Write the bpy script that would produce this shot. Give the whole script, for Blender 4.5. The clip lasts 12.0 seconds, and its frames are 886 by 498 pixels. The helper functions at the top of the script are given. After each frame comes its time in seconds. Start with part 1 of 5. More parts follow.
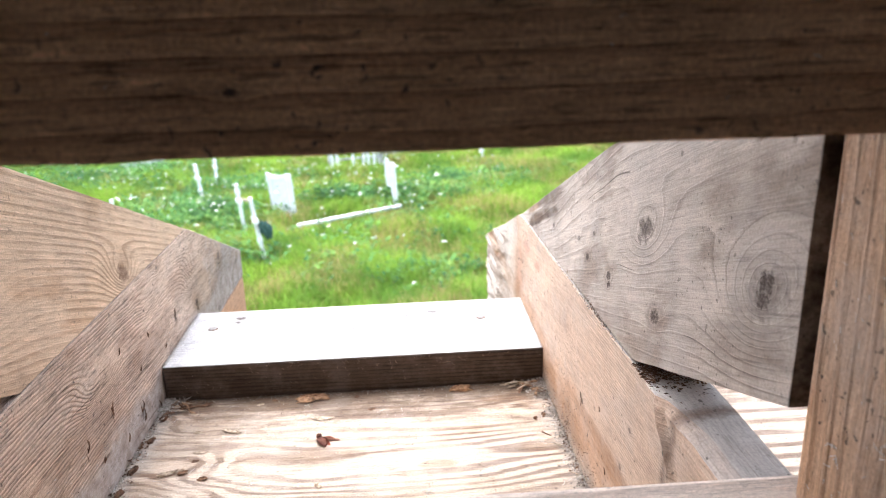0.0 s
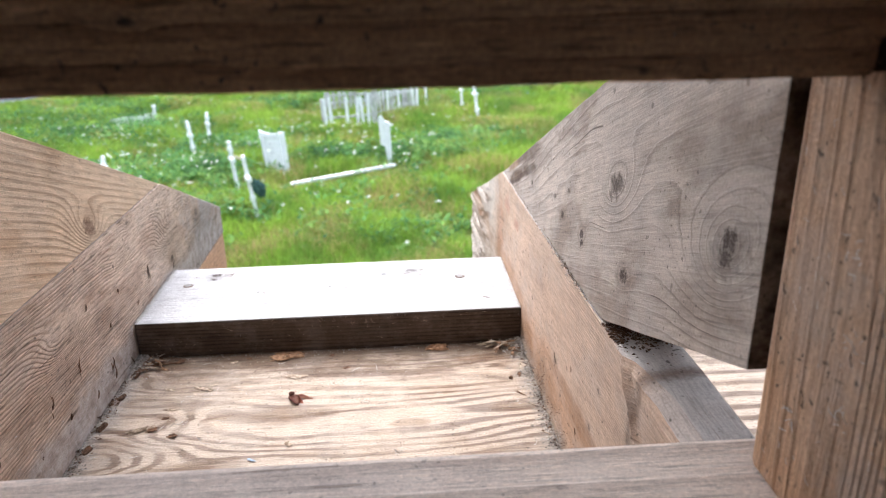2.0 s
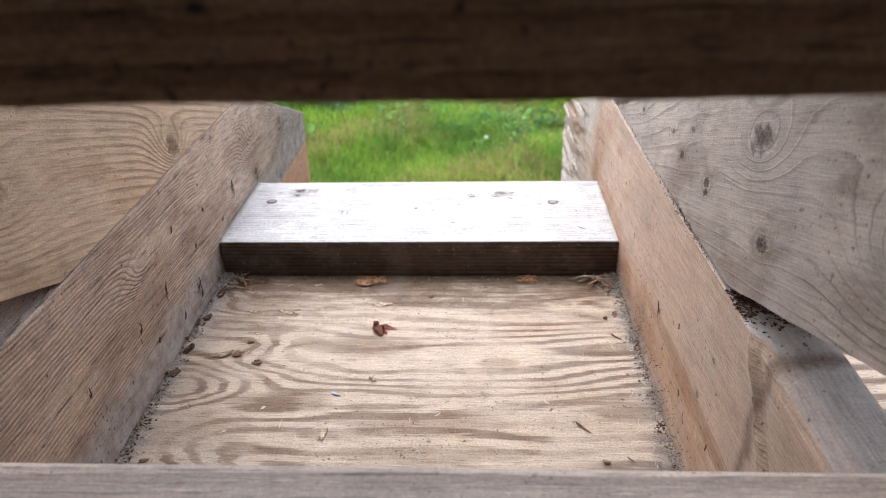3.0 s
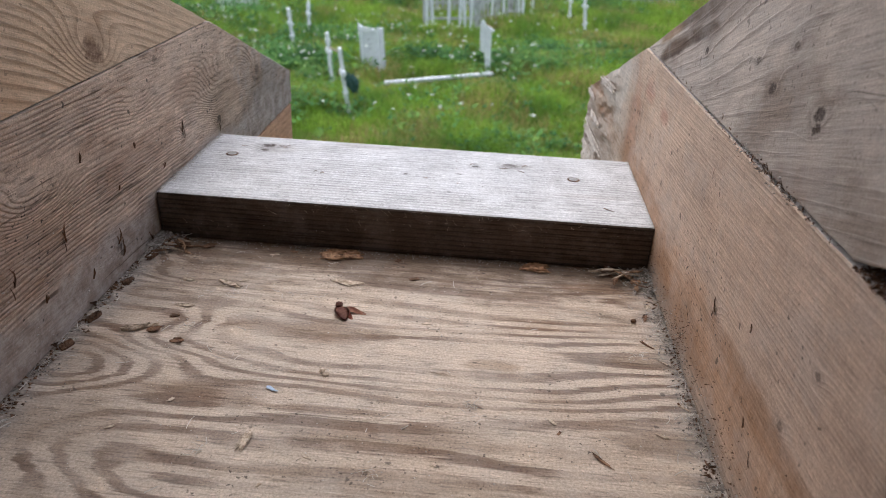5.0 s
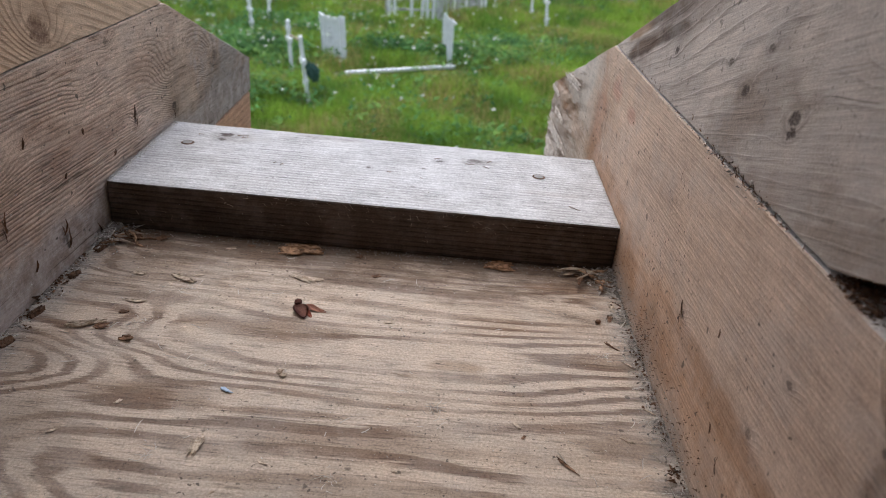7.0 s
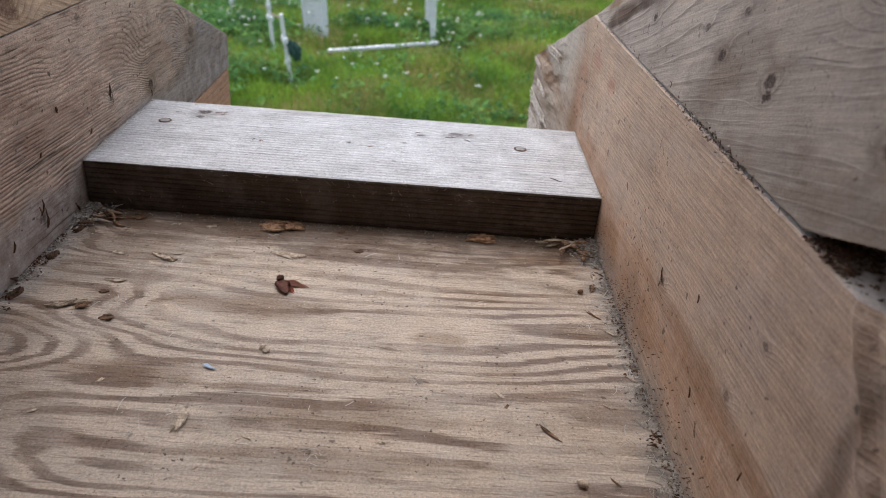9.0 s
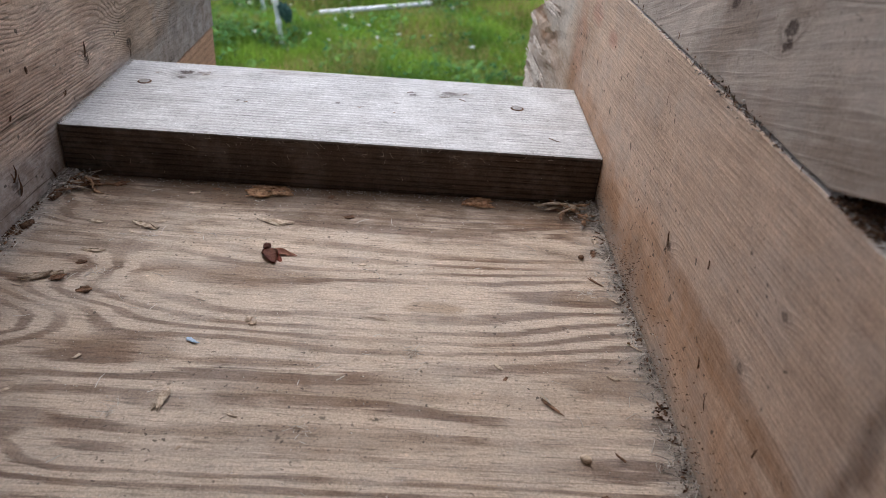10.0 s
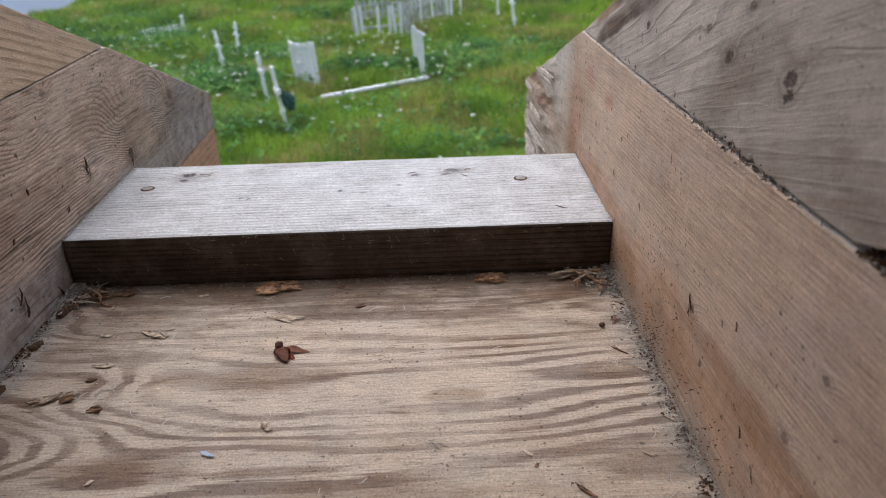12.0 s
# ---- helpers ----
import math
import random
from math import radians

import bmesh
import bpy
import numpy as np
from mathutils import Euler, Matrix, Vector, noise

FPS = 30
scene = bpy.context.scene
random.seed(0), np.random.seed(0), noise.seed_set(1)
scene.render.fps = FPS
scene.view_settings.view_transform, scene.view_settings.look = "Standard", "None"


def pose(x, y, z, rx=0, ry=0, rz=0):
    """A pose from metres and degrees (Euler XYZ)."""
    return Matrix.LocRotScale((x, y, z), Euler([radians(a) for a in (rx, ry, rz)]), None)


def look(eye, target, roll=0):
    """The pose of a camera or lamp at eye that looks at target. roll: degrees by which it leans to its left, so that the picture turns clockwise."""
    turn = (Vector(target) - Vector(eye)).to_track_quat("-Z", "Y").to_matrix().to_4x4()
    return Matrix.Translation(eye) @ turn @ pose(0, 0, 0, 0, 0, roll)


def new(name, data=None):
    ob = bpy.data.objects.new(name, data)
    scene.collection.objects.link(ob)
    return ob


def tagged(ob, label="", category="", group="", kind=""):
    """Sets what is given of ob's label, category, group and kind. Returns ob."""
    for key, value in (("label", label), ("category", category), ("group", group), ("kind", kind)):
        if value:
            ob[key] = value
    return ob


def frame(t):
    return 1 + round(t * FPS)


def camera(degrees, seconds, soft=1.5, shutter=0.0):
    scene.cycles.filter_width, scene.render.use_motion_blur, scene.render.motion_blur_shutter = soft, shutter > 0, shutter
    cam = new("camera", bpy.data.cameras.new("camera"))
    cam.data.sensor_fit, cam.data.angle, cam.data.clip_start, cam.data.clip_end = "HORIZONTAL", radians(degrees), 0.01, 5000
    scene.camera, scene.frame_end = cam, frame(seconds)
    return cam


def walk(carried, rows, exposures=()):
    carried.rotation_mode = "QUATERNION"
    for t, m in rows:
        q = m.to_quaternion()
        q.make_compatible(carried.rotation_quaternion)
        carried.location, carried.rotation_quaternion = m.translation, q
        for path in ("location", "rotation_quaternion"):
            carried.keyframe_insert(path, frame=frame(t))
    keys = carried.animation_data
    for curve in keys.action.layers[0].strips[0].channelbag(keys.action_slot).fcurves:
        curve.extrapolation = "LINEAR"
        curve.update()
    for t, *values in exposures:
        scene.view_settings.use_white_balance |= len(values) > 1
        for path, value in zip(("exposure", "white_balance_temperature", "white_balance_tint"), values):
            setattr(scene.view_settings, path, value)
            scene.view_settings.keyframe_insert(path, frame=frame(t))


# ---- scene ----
cam = camera(62.4, 12.0, soft=0.9)
cam.data.dof.use_dof, cam.data.dof.focus_distance, cam.data.dof.aperture_fstop = True, 0.43, 15.0
EXPOSURES = [(t, stops, 6080, 10) for t, stops in ((0, 2.25), (1, 2.0), (1.5, 1.88), (2.5, 1.68), (3.2, 1.38), (4.8, 0.88), (5.5, 0.68), (12, 0.64))]
PATH = [
    (0, (0.06, -0.666, 3.358), (0.165, 1.238, 2.754), -1.7),
    (0.3, (0.0677, -0.668, 3.351), (0.275, 1.231, 2.759), 1.6),
    (0.5, (0.072, -0.669, 3.35), (0.306, 1.226, 2.758), 1.1),
    (0.8, (0.0786, -0.6719, 3.359), (0.352, 1.231, 2.811), 3),
    (1, (0.085, -0.676, 3.36), (0.373, 1.235, 2.847), 2.7),
    (1.2, (0.0836, -0.6764, 3.3571), (0.358, 1.237, 2.847), 2.1),
    (1.5, (0.086, -0.675, 3.354), (0.352, 1.24, 2.845), 1.3),
    (1.8, (0.0832, -0.6675, 3.354), (0.261, 1.223, 2.727), 0),
    (2, (0.078, -0.655, 3.351), (0.192, 1.212, 2.644), -1.1),
    (2.1, (0.075, -0.646, 3.35), (0.132, 1.205, 2.596), -2.2),
    (2.3, (0.0729, -0.625, 3.345), (0.019, 1.181, 2.465), -4),
    (2.5, (0.071, -0.613, 3.35), (-0.019, 1.16, 2.428), -3.7),
    (2.8, (0.0658, -0.6066, 3.3579), (-0.034, 1.15, 2.388), -2),
    (3, (0.065, -0.603, 3.364), (-0.034, 1.145, 2.396), -1.7),
    (3.2, (0.064, -0.603, 3.366), (-0.031, 1.15, 2.408), -0.8),
    (4.8, (0.066, -0.505, 3.274), (-0.013, 1.273, 2.363), 2.6),
    (5, (0.068, -0.497, 3.267), (-0.036, 1.274, 2.342), 2.8),
    (5.2, (0.0707, -0.4942, 3.264), (-0.026, 1.267, 2.337), 2.7),
    (5.5, (0.07, -0.497, 3.265), (-0.012, 1.255, 2.303), 3.2),
    (5.7, (0.0725, -0.4972, 3.2632), (-0.001, 1.247, 2.249), 2.5),
    (6, (0.071, -0.491, 3.269), (0.014, 1.239, 2.266), 3.0),
    (6.2, (0.0692, -0.484, 3.2699), (0.069, 1.249, 2.304), 5.1),
    (6.5, (0.065, -0.482, 3.264), (0.053, 1.262, 2.285), 4.9),
    (6.7, (0.0637, -0.4822, 3.2636), (0.053, 1.27, 2.293), 5.3),
    (7, (0.064, -0.485, 3.264), (0.074, 1.283, 2.328), 5.4),
    (7.2, (0.068, -0.485, 3.263), (0.106, 1.289, 2.342), 4.5),
    (9, (0.068, -0.486, 3.261), (0.117, 1.254, 2.276), 4.9),
    (9.2, (0.068, -0.4859, 3.2607), (0.115, 1.254, 2.278), 4.8),
    (9.5, (0.067, -0.486, 3.26), (0.112, 1.255, 2.277), 4.7),
    (9.8, (0.0684, -0.4786, 3.255), (0.125, 1.236, 2.255), 5),
    (10, (0.069, -0.467, 3.251), (0.137, 1.222, 2.183), 4.7),
    (10.3, (0.0721, -0.4541, 3.2477), (0.141, 1.23, 2.165), 2.4),
    (10.5, (0.073, -0.45, 3.249), (0.176, 1.237, 2.179), 3.3),
    (10.8, (0.0713, -0.4499, 3.2455), (0.145, 1.244, 2.187), 1.6),
    (11, (0.072, -0.449, 3.246), (0.106, 1.249, 2.189), -0.7),
    (11.2, (0.0711, -0.4487, 3.2457), (0.076, 1.257, 2.21), -1.7),
    (11.5, (0.072, -0.449, 3.246), (0.071, 1.268, 2.22), -1.9),
    (11.8, (0.0733, -0.4509, 3.2509), (0.101, 1.303, 2.277), -1.2),
    (12, (0.073, -0.453, 3.253), (0.09, 1.328, 2.342), -1.8),
]
walk(cam, [(t, look(eye, target, roll)) for t, eye, target, roll in PATH], EXPOSURES)

# ---- world: a bright overcast day ----
W = bpy.data.worlds.new("overcast_sky")
scene.world = W
W.use_nodes = True
wn = W.node_tree.nodes
sky = wn.new("ShaderNodeTexSky")
sky.sky_type = "NISHITA"
sky.sun_disc = False
sky.sun_elevation, sky.sun_rotation = radians(66), radians(-28)
sky.dust_density, sky.ozone_density = 4.0, 1.0
soft_sky = wn.new("ShaderNodeHueSaturation")
soft_sky.inputs["Saturation"].default_value = 0.6
W.node_tree.links.new(sky.outputs[0], soft_sky.inputs["Color"])
W.node_tree.links.new(soft_sky.outputs[0], wn["Background"].inputs[0])
wn["Background"].inputs[1].default_value = 0.15
sun = new("sun", bpy.data.lights.new("sun", "SUN"))
sun.data.energy, sun.data.angle, sun.data.color = 0.6, radians(110), (1.0, 0.98, 0.95)
sun.matrix_world = look((0, 0, 0), (math.sin(radians(28)) * math.cos(radians(66)), -math.cos(radians(28)) * math.cos(radians(66)), -math.sin(radians(66))))
sun.location = (-4, 8, 15)


# ---- materials ----
class Nodes:
    """A short way to write node trees."""

    def __init__(self, name):
        self.mat = bpy.data.materials.new(name)
        self.mat.use_nodes = True
        self.t = self.mat.node_tree
        self.bsdf = self.t.nodes["Principled BSDF"]
        self.pos = self.t.nodes.new("ShaderNodeNewGeometry").outputs["Position"]

    def put(self, socket, v):
        if isinstance(v, bpy.types.NodeSocket):
            self.t.links.new(v, socket)
        else:
            socket.default_value = v

    def math(self, op, a, b=0.0, c=0.0, clamp=False):
        n = self.t.nodes.new("ShaderNodeMath")
        n.operation, n.use_clamp = op, clamp
        for s, v in zip(n.inputs, (a, b, c)):
            self.put(s, v)
        return n.outputs[0]

    def axes(self, v):
        n = self.t.nodes.new("ShaderNodeSeparateXYZ")
        self.put(n.inputs[0], v)
        return n.outputs

    def vec(self, x, y, z):
        n = self.t.nodes.new("ShaderNodeCombineXYZ")
        for s, v in zip(n.inputs, (x, y, z)):
            self.put(s, v)
        return n.outputs[0]

    def noise(self, v, scale, detail=3.0, rough=0.55):
        n = self.t.nodes.new("ShaderNodeTexNoise")
        self.put(n.inputs["Vector"], v)
        n.inputs["Scale"].default_value, n.inputs["Detail"].default_value = scale, detail
        n.inputs["Roughness"].default_value = rough
        return n.outputs["Fac"]

    def step(self, v, lo, hi, a=0.0, b=1.0):
        n = self.t.nodes.new("ShaderNodeMapRange")
        n.interpolation_type = "SMOOTHSTEP"
        for s, q in zip(n.inputs, (v, lo, hi, a, b)):
            self.put(s, q)
        return n.outputs[0]

    def mix(self, fac, a, b, how="MIX"):
        n = self.t.nodes.new("ShaderNodeMix")
        n.data_type, n.blend_type = "RGBA", how
        self.put(n.inputs[0], fac)
        for s, v in ((n.inputs[6], a), (n.inputs[7], b)):
            self.put(s, v if isinstance(v, bpy.types.NodeSocket) else (*v, 1.0)[:4])
        return n.outputs[2]

    def value(self, hue, v):
        n = self.t.nodes.new("ShaderNodeHueSaturation")
        self.put(n.inputs["Color"], hue)
        self.put(n.inputs["Value"], v)
        return n.outputs[0]

    def bump(self, height, strength, distance):
        n = self.t.nodes.new("ShaderNodeBump")
        self.put(n.inputs["Height"], height)
        n.inputs["Strength"].default_value, n.inputs["Distance"].default_value = strength, distance
        self.put(self.bsdf.inputs["Normal"], n.outputs[0])

    def done(self, colour, rough=0.8, spec=0.25):
        self.put(self.bsdf.inputs["Base Color"], colour if isinstance(colour, bpy.types.NodeSocket) else (*colour, 1.0))
        self.put(self.bsdf.inputs["Roughness"], rough)
        self.bsdf.inputs["Specular IOR Level"].default_value = spec
        return self.mat


def wood(name, along, light, dark, rings=90.0, wave=0.05, late=0.6, stretch=7.0, slope=0.0, across="z", knots=(), swirls=(), weather=(0.45, 0.42, 0.40), grey=0.3,
         dust=0.0, wander=3.0, relief=0.0006, specks=0.5, seed=0.0, stain=0.4, feather=0.5, streaky=0.5, cracks=0.0, band=None, drips_and_shade=(), tilt=0.0, pores=0.35,
         crest=((0.46, 0.44, 0.42), (0.24, 0.215, 0.195)), ripple=0.0, calm=0.45, ridge=0.8, blotch=None, knot_tint=(0.06, 0.042, 0.034), rugged=None, stains_and_shade=(), edge=(0.45, 0.9), grainy=0.8, contour=None, spots=(), checks=0.0):
    """Sawn softwood. along: the axis of the grain; across: the axis that the growth rings run over; slope: how far the
    grain climbs along it.
    knots: (along, across, radius, darkness); swirls: (along, across, length, width, height), humps round which the
    rings run.
    band: (height, softness, amount) of a dusty foot. crest: the two greys of upward faces.
    drips_and_shade: (along, width, amount, colour) of staining and painted shade across the grain. pores: how dark the
    short dashes in the grain are. tilt: how far the rings lean over into the third axis. ripple: the depth of short
    waves in the grain.
    calm: how much of the rings is left in smooth patches; ridge: how far they stand out. blotch: (scale, amount,
    colour) of a blurred stain drawn out along the grain.
    rugged: (from, to, amount), where along the board the wood is checked by dark streaks. stains_and_shade: (axis,
    place, width, amount, colour) of ragged staining and painted shade along an edge. edge: where in each ring the dark
    wood begins and is full. grainy: the depth of fine speckle.
    contour: (level, us, vs, su, sv, weights), a sum of bumps on a grid whose whole-number levels are the dark rings of
    a rotary-cut face. spots: (along, across, length, width, amount, colour) of streaked staining. checks: how dark the
    fine drying checks along the grain are."""
    g = Nodes(name)
    p = dict(zip("xyz", g.axes(g.pos)))
    u = p[along]
    v = g.math("SUBTRACT", p[across], g.math("MULTIPLY", u, slope)) if slope else p[across]
    third = p[({"x", "y", "z"} - {along, across}).pop()]
    if tilt:
        v = g.math("MULTIPLY_ADD", third, tilt, v)
    long = g.vec(g.math("ADD", g.math("DIVIDE", u, stretch), seed), v, third)
    field = g.math("MULTIPLY_ADD", g.math("SUBTRACT", g.noise(long, wander * 2.2, 1.0), 0.5), wave * 2, v)
    field = g.math("MULTIPLY_ADD", g.math("SUBTRACT", g.noise(long, wander * 9.0, 2.0), 0.5), wave * 0.3, field)
    if ripple:
        quick = g.vec(g.math("MULTIPLY_ADD", u, 0.55, seed), v, third)
        field = g.math("MULTIPLY_ADD", g.math("SUBTRACT", g.noise(quick, 95.0, 1.0), 0.5), g.math("MULTIPLY", g.step(g.noise(quick, 22.0, 1.0), 0.4, 0.6, 0.2, 1.0), ripple), field)
    dark_knot = None
    for ku, kv, r, depth in knots:
        du = g.math("DIVIDE", g.math("SUBTRACT", u, ku), r * 1.5)
        dv = g.math("DIVIDE", g.math("SUBTRACT", v, kv - slope * ku), r)
        d2 = g.math("ADD", g.math("MULTIPLY", du, du), g.math("MULTIPLY", dv, dv))
        field = g.math("MULTIPLY_ADD", g.math("POWER", 2.718, g.math("MULTIPLY", d2, -0.16)), r * 2.2, field)
        ragged = g.math("MULTIPLY_ADD", g.math("SUBTRACT", g.noise(g.pos, 1.2 / r, 5.0, 0.7), 0.5), 4.2, d2)
        k = g.math("MULTIPLY", g.step(ragged, 0.1, 1.5, depth, 0.0), g.step(g.noise(g.pos, 3.0 / r, 3.0), 0.35, 0.6, 0.75, 1.0))
        rim = g.math("MULTIPLY", g.step(d2, 1.2, 2.0), g.step(d2, 2.2, 5.0, depth * 0.2, 0.0))
        k = g.math("MAXIMUM", k, rim)
        dark_knot = k if dark_knot is None else g.math("MAXIMUM", dark_knot, k)
    for su, sv, wu, wv, height in swirls:
        du = g.math("DIVIDE", g.math("SUBTRACT", u, su), wu)
        dv = g.math("DIVIDE", g.math("SUBTRACT", v, sv - slope * su), wv)
        d2 = g.math("ADD", g.math("MULTIPLY", du, du), g.math("MULTIPLY", dv, dv))
        field = g.math("MULTIPLY_ADD", g.math("POWER", 2.718, g.math("MULTIPLY", d2, -1.0)), height, field)
    fibre = g.noise(g.vec(g.math("MULTIPLY", u, 0.04), v, third), 1100.0, 3.0, 0.7)
    streak = g.noise(g.vec(g.math("MULTIPLY_ADD", u, 0.05, seed), v, third), 330.0, 4.0, 0.7)
    rough = g.noise(g.pos, 700.0, 3.0, 0.7)
    saw = g.math("FRACT", g.math("MULTIPLY_ADD", g.math("SUBTRACT", streak, 0.5), feather, g.math("MULTIPLY", field, rings)))
    ring = g.math("MULTIPLY", g.step(saw, edge[0], edge[1]), g.step(saw, 0.94, 1.0, 1.0, 0.0))
    if contour:
        level, us, vs, su, sv, weights = contour
        def bump_at(q, c, w):
            d = g.math("DIVIDE", g.math("SUBTRACT", q, c), w)
            return g.math("POWER", 2.71828, g.math("MULTIPLY", g.math("MULTIPLY", d, d), -1.0))
        rows = [bump_at(v, c, sv) for c in vs]
        total = level
        for c, width, line in zip(us, su, weights):
            along_row = 0.0
            for r, w in zip(rows, line):
                along_row = g.math("MULTIPLY_ADD", r, w, along_row)
            total = g.math("MULTIPLY_ADD", bump_at(u, c, width), along_row, total)
        total = g.math("MULTIPLY_ADD", g.math("MINIMUM", g.math("ADD", v, 0.25), 0.0), -38.0, total)
        total = g.math("MULTIPLY_ADD", g.math("MULTIPLY", field, g.step(g.math("ABSOLUTE", u), 0.20, 0.23)), rings, total)
        slow = g.noise(g.vec(g.math("MULTIPLY", u, 0.35), v, third), 60.0, 4.0, 0.6)
        total = g.math("MULTIPLY_ADD", g.math("SUBTRACT", slow, 0.5), 0.22, total)
        total = g.math("MULTIPLY_ADD", g.math("SUBTRACT", streak, 0.5), feather, total)
        total = g.math("MULTIPLY_ADD", g.math("SUBTRACT", g.noise(g.vec(g.math("MULTIPLY_ADD", u, 0.07, seed), v, third), 150.0, 2.0, 0.6), 0.5), feather, total)
        saw = g.math("FRACT", g.math("ADD", total, 0.42))
        ring = g.math("MULTIPLY", g.step(saw, edge[0], edge[1]), g.step(saw, 0.60, 0.80, 1.0, 0.0))
    patch = g.noise(g.vec(g.math("MULTIPLY_ADD", u, 0.45, seed), v, third), 14.0, 4.0, 0.6)
    lively = g.step(g.noise(g.vec(g.math("MULTIPLY_ADD", u, 0.5, seed + 8.0), v, third), 19.0, 3.0, 0.6), 0.38, 0.58, calm, 1.0)
    strength = g.math("MULTIPLY", lively, late)
    colour = g.mix(g.math("MULTIPLY", ring, strength), light, dark)
    colour = g.mix(g.step(patch, 0.45, 0.66, 0.0, stain), colour, dark)
    colour = g.mix(g.step(g.noise(g.pos, 9.0, 5.0, 0.65), 0.38, 0.60, 0.0, grey), colour, weather)
    if blotch:
        soft = g.noise(g.vec(g.math("MULTIPLY_ADD", u, 0.4, seed + 5.0), v, third), blotch[0], 5.0, 0.62)
        soft = g.math("MULTIPLY_ADD", g.math("SUBTRACT", streak, 0.5), 0.16, soft)
        colour = g.mix(g.step(soft, 0.50, 0.66, 0.0, blotch[1]), colour, blotch[2])
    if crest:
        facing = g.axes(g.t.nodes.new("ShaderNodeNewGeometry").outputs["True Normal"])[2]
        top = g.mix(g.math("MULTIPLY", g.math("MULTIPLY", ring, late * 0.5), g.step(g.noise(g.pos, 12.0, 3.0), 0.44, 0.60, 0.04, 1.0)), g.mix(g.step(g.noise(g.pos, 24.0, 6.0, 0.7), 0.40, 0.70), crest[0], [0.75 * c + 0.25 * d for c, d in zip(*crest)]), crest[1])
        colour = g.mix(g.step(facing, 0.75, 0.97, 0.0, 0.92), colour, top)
    for du0, width, amount, tint in drips_and_shade:
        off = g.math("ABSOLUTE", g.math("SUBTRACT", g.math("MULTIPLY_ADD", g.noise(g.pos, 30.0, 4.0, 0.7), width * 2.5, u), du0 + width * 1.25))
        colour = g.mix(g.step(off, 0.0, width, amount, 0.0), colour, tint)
    if rugged:
        coarse = g.step(g.math("MULTIPLY_ADD", g.math("SUBTRACT", g.noise(g.pos, 22.0, 3.0), 0.5), 0.10, u), rugged[0], rugged[1], 0.0, 1.0)
        slant = g.noise(g.vec(g.math("MULTIPLY", u, 8.0), g.math("MULTIPLY_ADD", u, 14.0, g.math("MULTIPLY", v, 95.0)), 0.0), 1.0, 4.0, 0.65)
        colour = g.mix(g.math("MULTIPLY", coarse, 0.85), colour, g.mix(g.noise(g.pos, 40.0, 5.0, 0.7), (0.70, 0.645, 0.58), (0.50, 0.42, 0.34)))
        colour = g.mix(g.math("MULTIPLY", g.step(slant, 0.50, 0.58), g.step(u, rugged[1], rugged[1] + 0.10, 0.15, rugged[2])), colour, [c * 0.55 for c in dark])
    for su, sv, wu, wv, amount, tint in spots:
        du, dv = g.math("DIVIDE", g.math("SUBTRACT", u, su), wu), g.math("DIVIDE", g.math("SUBTRACT", v, sv - slope * su), wv)
        d2 = g.math("ADD", g.math("MULTIPLY", du, du), g.math("MULTIPLY", dv, dv))
        d2 = g.math("MULTIPLY_ADD", g.math("SUBTRACT", g.noise(g.vec(g.math("MULTIPLY", u, 0.3), v, third), 60.0, 5.0, 0.65), 0.5), 2.4, d2)
        d2 = g.math("MULTIPLY_ADD", g.math("SUBTRACT", streak, 0.5), 1.1, d2)
        colour = g.mix(g.step(d2, 0.1, 1.3, amount, 0.0), colour, tint)
    for axis, place, width, amount, tint in stains_and_shade:
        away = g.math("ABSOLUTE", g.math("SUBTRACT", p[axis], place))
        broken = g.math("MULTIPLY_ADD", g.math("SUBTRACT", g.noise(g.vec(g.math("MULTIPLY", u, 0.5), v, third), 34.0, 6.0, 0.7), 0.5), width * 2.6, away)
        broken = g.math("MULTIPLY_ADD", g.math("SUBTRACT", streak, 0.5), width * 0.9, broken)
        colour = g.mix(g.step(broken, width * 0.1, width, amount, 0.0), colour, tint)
    tone = g.math("MULTIPLY_ADD", g.math("SUBTRACT", streak, 0.5), streaky * 1.6, 1.0)
    tone = g.math("MULTIPLY_ADD", g.math("SUBTRACT", fibre, 0.5), streaky * 1.3, tone)
    tone = g.math("MULTIPLY_ADD", g.math("SUBTRACT", rough, 0.5), grainy, tone)
    tone = g.math("MULTIPLY_ADD", g.math("SUBTRACT", g.noise(g.pos, 38.0, 4.0, 0.65), 0.5), 0.5, tone)
    dash = g.noise(g.vec(g.math("MULTIPLY_ADD", u, 0.10, seed), v, third), 620.0, 2.0, 0.6)
    tone = g.math("MULTIPLY", tone, g.step(dash, 0.56, 0.66, 1.0, 1.0 - pores))
    pale = g.noise(g.vec(g.math("MULTIPLY_ADD", u, 0.16, seed + 3.0), v, third), 480.0, 2.0, 0.6)
    tone = g.math("MULTIPLY", tone, g.step(pale, 0.60, 0.70, 1.0, 1.0 + pores * 0.7))
    colour = g.value(colour, tone)
    if dust:
        colour = g.mix(g.step(g.noise(g.pos, 26.0, 7.0, 0.75), 0.44, 0.64, 0.0, dust), colour, (0.46, 0.43, 0.40))
    if band:
        low = g.math("MULTIPLY_ADD", g.math("SUBTRACT", g.noise(g.pos, 18.0, 5.0, 0.65), 0.5), band[1] * 2.0, p["z"])
        colour = g.mix(g.step(low, band[0] - band[1] * 0.4, band[0] + band[1] * 0.4, band[2], 0.0), colour, g.mix(g.step(g.noise(g.pos, 60.0, 6.0, 0.75), 0.35, 0.65), (0.44, 0.405, 0.38), (0.23, 0.19, 0.165)))
